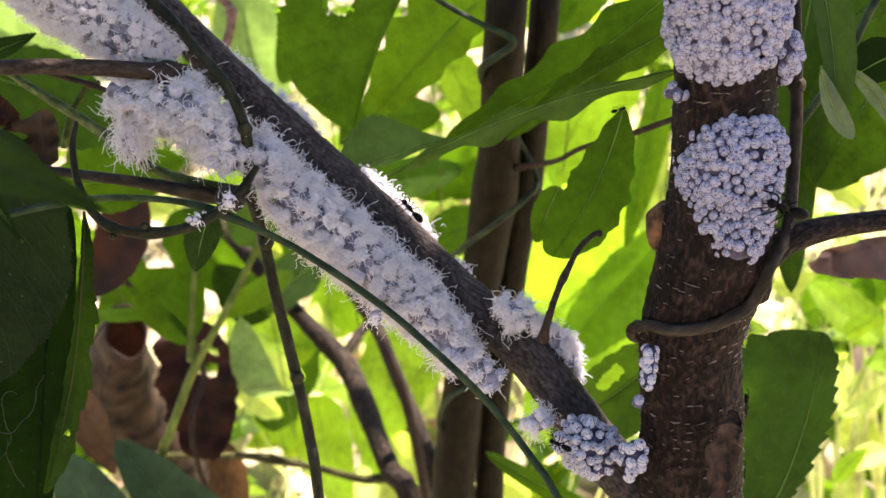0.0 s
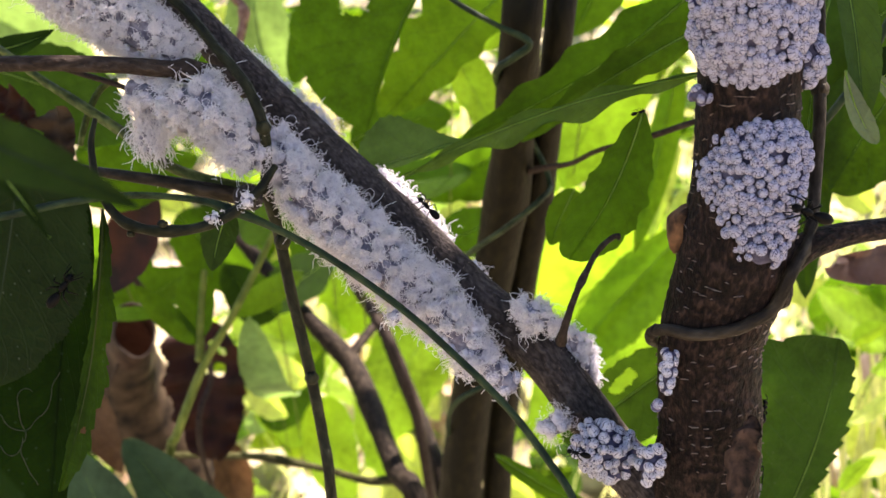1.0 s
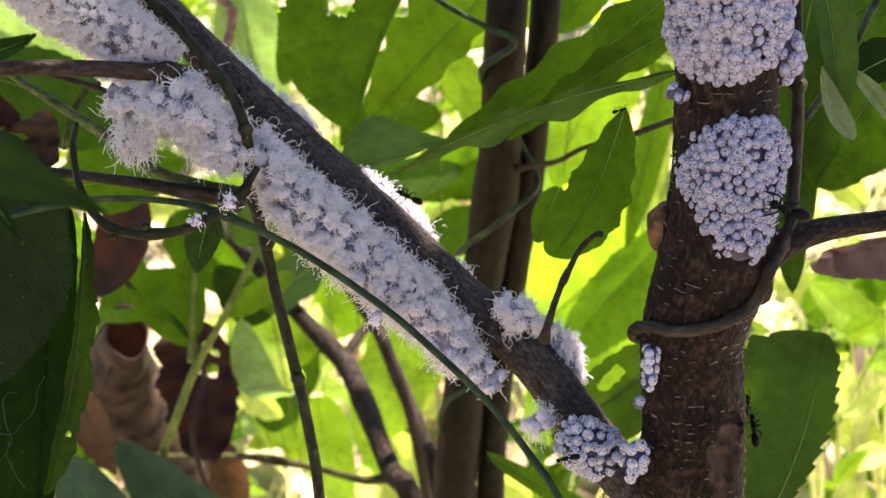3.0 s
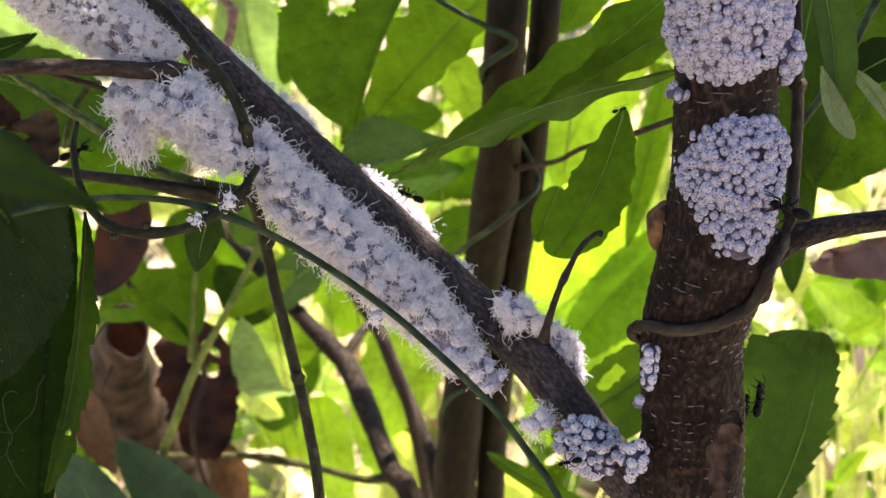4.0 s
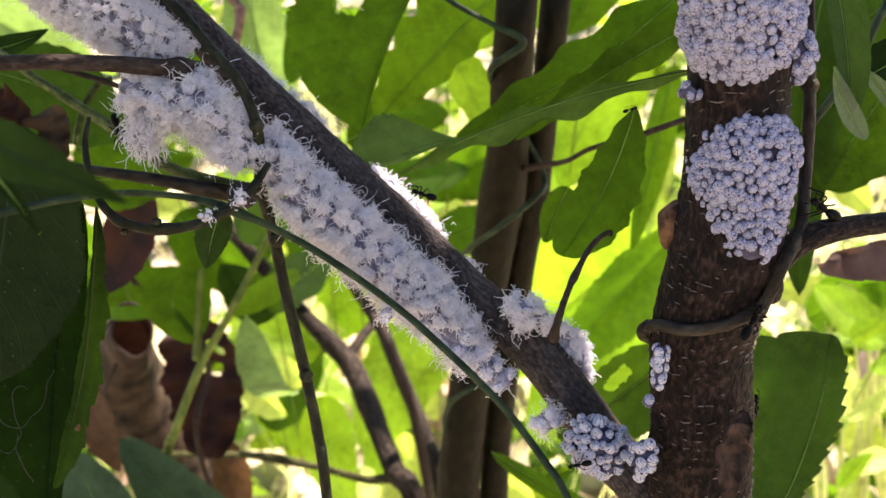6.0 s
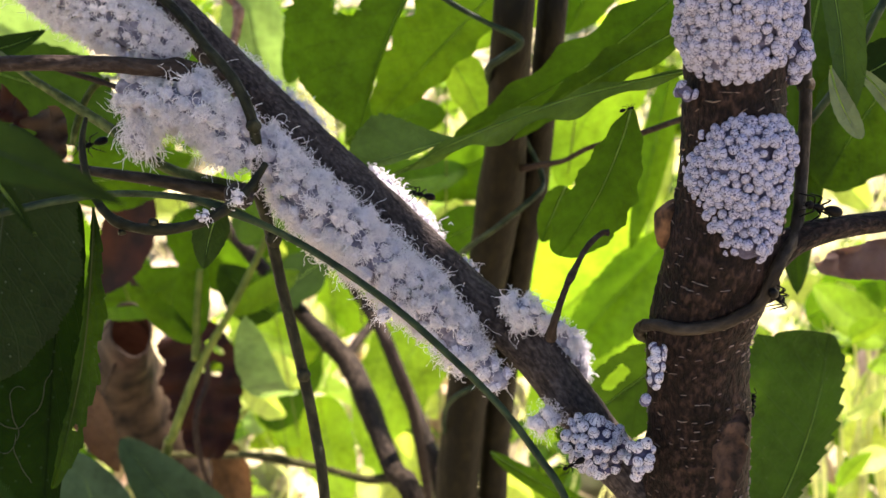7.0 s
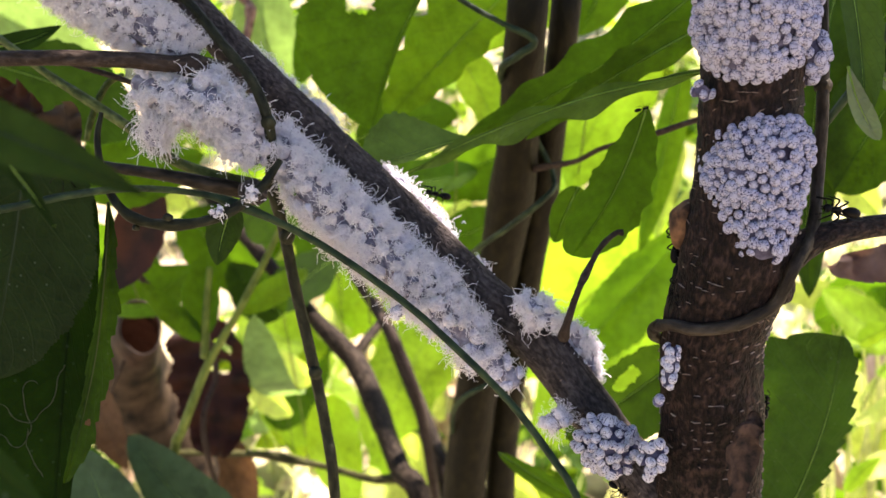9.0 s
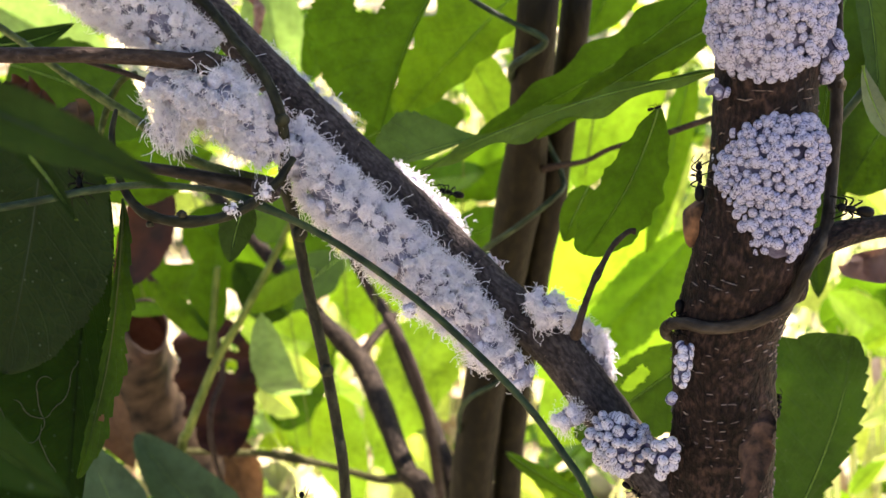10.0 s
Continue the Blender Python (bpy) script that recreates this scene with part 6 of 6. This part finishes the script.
ant_patch = ant("black ant feeding at the edge of the colony", 0.0085, 1)
ant_branch = ant("black ant on the far edge of the branch", 0.0066, 2)
ant_leaf = ant("black ant wandering over the dark leaf", 0.0072, 3)
ant_right = ant("black ant climbing round the trunk", 0.0076, 4)
ant_left = ant("black ant on the shaded rim of the trunk", 0.0074, 5)
ant_rim = ant("black ant running down the rim of the trunk", 0.0072, 6)
ant_fork = ant("black ant under the bunch of aphids", 0.0050, 7)
ant_edge = ant("black ant clinging to the trunk's rim", 0.0050, 8)
ant_low = ant("black ant climbing over a low leaf", 0.0068, 9)
bug = ant("small dark insect resting on the leaf", 0.0034, 20)
bug.matrix_basis = stand((0.0366, 0.1916, 0.6925), (0.0419, 0.1924, 0.6942), (0.1, -0.8, 0.6))
tagged(bug, category="insect", group="insects on leaves")


def gait(thing_, spells):
    """Swing the legs of an ant while it walks, in spells of (start, end) seconds."""
    legs = [o for o in thing_.children if o.name.startswith("leg")]
    for k, leg_ in enumerate(legs):
        rows, t = [], 0.0
        while t < 10.001:
            on = any(a <= t <= b for a, b in spells)
            swing = 11 * math.sin(2 * math.pi * 2.3 * t + (0, math.pi, 0, math.pi, 0, math.pi)[k]) if on else 0
            rows.append((t, pose(0, 0, 0, 0, 0, swing)))
            t += 0.1
        walk(leg_, rows)


def motions():
    gait(ant_leaf, [(0, 2.7), (3.2, 5.6), (6.2, 10)])
    gait(ant_right, [(2.8, 8.2)])
    gait(ant_left, [(7.2, 9.5)])
    gait(ant_rim, [(7.5, 10)])
    gait(ant_patch, [(4.0, 6.8)])
    gait(ant_low, [(8.4, 10)])
    walk(ant_patch, [
        (0.00, stand((0.0554, 0.1444, 0.6899), (0.0461, 0.1455, 0.6922), (0.25, -0.85, 0.45))),
        (4.00, stand((0.0557, 0.1443, 0.6898), (0.0464, 0.1454, 0.6921), (0.25, -0.85, 0.45))),
        (4.60, stand((0.0571, 0.1464, 0.6891), (0.0477, 0.1477, 0.6920), (0.30, -0.85, 0.42))),
        (5.20, stand((0.0598, 0.1515, 0.6874), (0.0501, 0.1534, 0.6913), (0.35, -0.80, 0.42))),
        (5.70, stand((0.0637, 0.1565, 0.6853), (0.0536, 0.1584, 0.6893), (0.50, -0.75, 0.40))),
        (6.80, stand((0.0655, 0.1580, 0.6842), (0.0553, 0.1587, 0.6857), (0.30, -0.80, 0.50))),
        (8.20, stand((0.0657, 0.1579, 0.6840), (0.0555, 0.1583, 0.6849), (0.30, -0.80, 0.50))),
        (10.00, stand((0.0658, 0.1579, 0.6840), (0.0556, 0.1582, 0.6846), (0.30, -0.80, 0.50))),
    ])
    walk(ant_branch, [
        (0.00, stand((-0.0073, 0.1854, 0.6722), (-0.0173, 0.1896, 0.6812), (0.50, -0.50, 0.70))),
        (1.20, stand((-0.0077, 0.1866, 0.6728), (-0.0178, 0.1898, 0.6796), (0.50, -0.50, 0.70))),
        (2.50, stand((-0.0082, 0.1890, 0.6736), (-0.0208, 0.1901, 0.6758), (0.50, -0.40, 0.75))),
        (4.50, stand((-0.0077, 0.1891, 0.6738), (-0.0203, 0.1891, 0.6738), (0.50, -0.40, 0.75))),
        (7.50, stand((-0.0068, 0.1898, 0.6732), (-0.0195, 0.1887, 0.6709), (0.50, -0.40, 0.75))),
        (10.00, stand((-0.0063, 0.1897, 0.6730), (-0.0190, 0.1886, 0.6707), (0.50, -0.40, 0.75))),
    ])
    walk(ant_leaf, [
        (0.00, stand((-0.0785, 0.1388, 0.6707), (-0.0691, 0.1396, 0.6725), (0.00, -0.90, 0.43))),
        (0.30, stand((-0.0748, 0.1393, 0.6719), (-0.0653, 0.1405, 0.6744), (0.00, -0.90, 0.43))),
        (0.60, stand((-0.0710, 0.1400, 0.6733), (-0.0615, 0.1416, 0.6768), (0.00, -0.90, 0.43))),
        (0.90, stand((-0.0671, 0.1410, 0.6754), (-0.0595, 0.1442, 0.6822), (0.00, -0.90, 0.43))),
        (1.20, stand((-0.0663, 0.1414, 0.6785), (-0.0626, 0.1454, 0.6871), (0.00, -0.90, 0.43))),
        (1.50, stand((-0.0656, 0.1430, 0.6819), (-0.0627, 0.1470, 0.6904), (0.00, -0.90, 0.43))),
        (1.80, stand((-0.0645, 0.1435, 0.6851), (-0.0663, 0.1475, 0.6936), (0.00, -0.90, 0.43))),
        (2.10, stand((-0.0648, 0.1440, 0.6883), (-0.0686, 0.1480, 0.6967), (0.00, -0.90, 0.43))),
        (2.70, stand((-0.0661, 0.1457, 0.6919), (-0.0643, 0.1496, 0.7004), (0.00, -0.90, 0.43))),
        (3.40, stand((-0.0712, 0.1663, 0.6892), (-0.0628, 0.1698, 0.6968), (0.00, -0.90, 0.43))),
        (3.90, stand((-0.0791, 0.1928, 0.6822), (-0.0670, 0.1954, 0.6877), (0.00, -0.90, 0.43))),
        (4.50, stand((-0.0772, 0.1971, 0.6829), (-0.0649, 0.1987, 0.6863), (0.00, -0.90, 0.43))),
        (5.50, stand((-0.0715, 0.1947, 0.6863), (-0.0594, 0.1937, 0.6841), (0.00, -0.90, 0.43))),
        (6.20, stand((-0.0719, 0.1945, 0.6859), (-0.0743, 0.1894, 0.6749), (0.00, -0.90, 0.43))),
        (6.80, stand((-0.0757, 0.1935, 0.6837), (-0.0878, 0.1914, 0.6793), (0.00, -0.90, 0.43))),
        (7.50, stand((-0.0773, 0.1880, 0.6846), (-0.0890, 0.1865, 0.6814), (0.00, -0.90, 0.43))),
        (8.40, stand((-0.0712, 0.1667, 0.6902), (-0.0817, 0.1641, 0.6845), (0.00, -0.90, 0.43))),
        (9.20, stand((-0.0659, 0.1470, 0.6939), (-0.0696, 0.1431, 0.6854), (0.00, -0.90, 0.43))),
        (9.70, stand((-0.0667, 0.1463, 0.6924), (-0.0667, 0.1424, 0.6839), (0.00, -0.90, 0.43))),
        (10.00, stand((-0.0668, 0.1460, 0.6917), (-0.0659, 0.1421, 0.6832), (0.00, -0.90, 0.43))),
    ])
    walk(ant_right, [
        (0.00, stand((0.0624, 0.1645, 0.6214), (0.0648, 0.1696, 0.6324), (0.60, 0.70, 0.10))),
        (3.00, stand((0.0628, 0.1621, 0.6333), (0.0651, 0.1670, 0.6439), (0.90, 0.30, 0.10))),
        (3.80, stand((0.0602, 0.1556, 0.6450), (0.0580, 0.1602, 0.6550), (0.95, -0.30, 0.10))),
        (4.20, stand((0.0576, 0.1514, 0.6488), (0.0490, 0.1550, 0.6566), (0.80, -0.60, 0.10))),
        (5.00, stand((0.0502, 0.1468, 0.6580), (0.0441, 0.1511, 0.6673), (0.30, -0.90, 0.20))),
        (5.50, stand((0.0501, 0.1462, 0.6631), (0.0541, 0.1504, 0.6722), (0.30, -0.90, 0.20))),
        (6.30, stand((0.0525, 0.1450, 0.6712), (0.0603, 0.1483, 0.6783), (0.60, -0.70, 0.20))),
        (6.80, stand((0.0554, 0.1476, 0.6725), (0.0633, 0.1493, 0.6761), (0.70, -0.60, 0.20))),
        (7.10, stand((0.0569, 0.1488, 0.6708), (0.0649, 0.1467, 0.6663), (0.80, -0.50, 0.20))),
        (7.50, stand((0.0588, 0.1509, 0.6690), (0.0547, 0.1470, 0.6607), (0.90, -0.30, 0.20))),
        (7.70, stand((0.0585, 0.1579, 0.6628), (0.0488, 0.1566, 0.6599), (0.90, 0.30, 0.20))),
        (8.20, stand((0.0574, 0.1699, 0.6543), (0.0458, 0.1704, 0.6554), (0.40, 0.90, 0.10))),
        (10.00, stand((0.0562, 0.1698, 0.6541), (0.0446, 0.1703, 0.6552), (0.40, 0.90, 0.10))),
    ])
    walk(ant_left, [
        (0.00, stand((0.0489, 0.1672, 0.6571), (0.0421, 0.1711, 0.6654), (-0.50, 0.80, 0.10))),
        (7.50, stand((0.0440, 0.1675, 0.6600), (0.0355, 0.1692, 0.6656), (-0.70, 0.60, 0.10))),
        (7.60, stand((0.0388, 0.1586, 0.6685), (0.0409, 0.1631, 0.6781), (-0.95, -0.30, 0.10))),
        (7.80, stand((0.0394, 0.1573, 0.6698), (0.0415, 0.1617, 0.6793), (-0.95, -0.30, 0.10))),
        (8.00, stand((0.0397, 0.1577, 0.6729), (0.0418, 0.1621, 0.6824), (-0.95, -0.30, 0.10))),
        (8.50, stand((0.0399, 0.1613, 0.6763), (0.0420, 0.1657, 0.6859), (-0.95, -0.30, 0.10))),
        (9.00, stand((0.0401, 0.1612, 0.6761), (0.0422, 0.1656, 0.6857), (-0.95, -0.30, 0.10))),
        (9.20, stand((0.0389, 0.1590, 0.6822), (0.0430, 0.1634, 0.6915), (-0.95, -0.30, 0.10))),
        (9.40, stand((0.0395, 0.1588, 0.6881), (0.0415, 0.1631, 0.6973), (-0.95, -0.30, 0.10))),
        (10.00, stand((0.0399, 0.1584, 0.6893), (0.0419, 0.1627, 0.6985), (-0.95, -0.30, 0.10))),
    ])
    walk(ant_rim, [
        (0.00, stand((0.0477, 0.1682, 0.6847), (0.0392, 0.1700, 0.6886), (-0.50, 0.80, 0.10))),
        (7.60, stand((0.0452, 0.1658, 0.6839), (0.0367, 0.1676, 0.6878), (-0.60, 0.70, 0.10))),
        (7.90, stand((0.0374, 0.1593, 0.6828), (0.0374, 0.1637, 0.6922), (-0.95, -0.30, 0.10))),
        (8.10, stand((0.0380, 0.1585, 0.6854), (0.0380, 0.1628, 0.6946), (-0.95, -0.30, 0.10))),
        (8.35, stand((0.0382, 0.1593, 0.6828), (0.0321, 0.1567, 0.6773), (-0.95, -0.30, 0.10))),
        (8.70, stand((0.0399, 0.1595, 0.6746), (0.0399, 0.1550, 0.6651), (-0.95, -0.30, 0.10))),
        (9.00, stand((0.0404, 0.1569, 0.6691), (0.0404, 0.1525, 0.6596), (-0.95, -0.30, 0.10))),
        (9.40, stand((0.0397, 0.1561, 0.6651), (0.0375, 0.1516, 0.6556), (-0.95, -0.30, 0.10))),
        (10.00, stand((0.0388, 0.1557, 0.6623), (0.0367, 0.1512, 0.6527), (-0.95, -0.30, 0.10))),
    ])
    walk(ant_fork, [
        (0.00, stand((0.0223, 0.1505, 0.6383), (0.0135, 0.1523, 0.6422), (0.00, -0.90, 0.43))),
        (1.00, stand((0.0225, 0.1501, 0.6374), (0.0138, 0.1510, 0.6394), (0.00, -0.90, 0.43))),
        (2.60, stand((0.0233, 0.1496, 0.6363), (0.0123, 0.1486, 0.6343), (0.00, -0.90, 0.43))),
        (5.50, stand((0.0247, 0.1502, 0.6335), (0.0137, 0.1493, 0.6315), (0.00, -0.90, 0.43))),
        (6.90, stand((0.0238, 0.1502, 0.6335), (0.0128, 0.1488, 0.6305), (0.00, -0.90, 0.43))),
        (7.20, stand((0.0245, 0.1515, 0.6318), (0.0223, 0.1467, 0.6217), (0.00, -0.90, 0.43))),
        (7.50, stand((0.0262, 0.1540, 0.6287), (0.0376, 0.1511, 0.6226), (0.00, -0.90, 0.43))),
        (8.00, stand((0.0299, 0.1563, 0.6252), (0.0415, 0.1543, 0.6210), (0.00, -0.90, 0.43))),
        (9.00, stand((0.0324, 0.1561, 0.6227), (0.0417, 0.1532, 0.6164), (0.00, -0.90, 0.43))),
        (10.00, stand((0.0328, 0.1559, 0.6223), (0.0421, 0.1530, 0.6160), (0.00, -0.90, 0.43))),
    ])
    walk(ant_edge, [
        (0.00, stand((0.0587, 0.1568, 0.6432), (0.0598, 0.1615, 0.6533), (0.95, -0.30, 0.10))),
        (10.00, stand((0.0587, 0.1568, 0.6433), (0.0598, 0.1615, 0.6534), (0.95, -0.30, 0.10))),
    ])
    walk(ant_low, [
        (0.00, stand((-0.0267, 0.1625, 0.6003), (-0.0292, 0.1678, 0.6116), (0.00, -0.90, 0.43))),
        (8.40, stand((-0.0286, 0.1633, 0.6020), (-0.0311, 0.1686, 0.6133), (0.00, -0.90, 0.43))),
        (9.20, stand((-0.0311, 0.1628, 0.6094), (-0.0287, 0.1680, 0.6206), (0.00, -0.90, 0.43))),
        (9.40, stand((-0.0335, 0.1633, 0.6103), (-0.0310, 0.1685, 0.6215), (0.00, -0.90, 0.43))),
        (9.60, stand((-0.0335, 0.1636, 0.6110), (-0.0310, 0.1688, 0.6221), (0.00, -0.90, 0.43))),
        (9.80, stand((-0.0361, 0.1635, 0.6109), (-0.0385, 0.1687, 0.6220), (0.00, -0.90, 0.43))),
        (10.00, stand((-0.0363, 0.1635, 0.6107), (-0.0388, 0.1687, 0.6219), (0.00, -0.90, 0.43))),
    ])


motions()
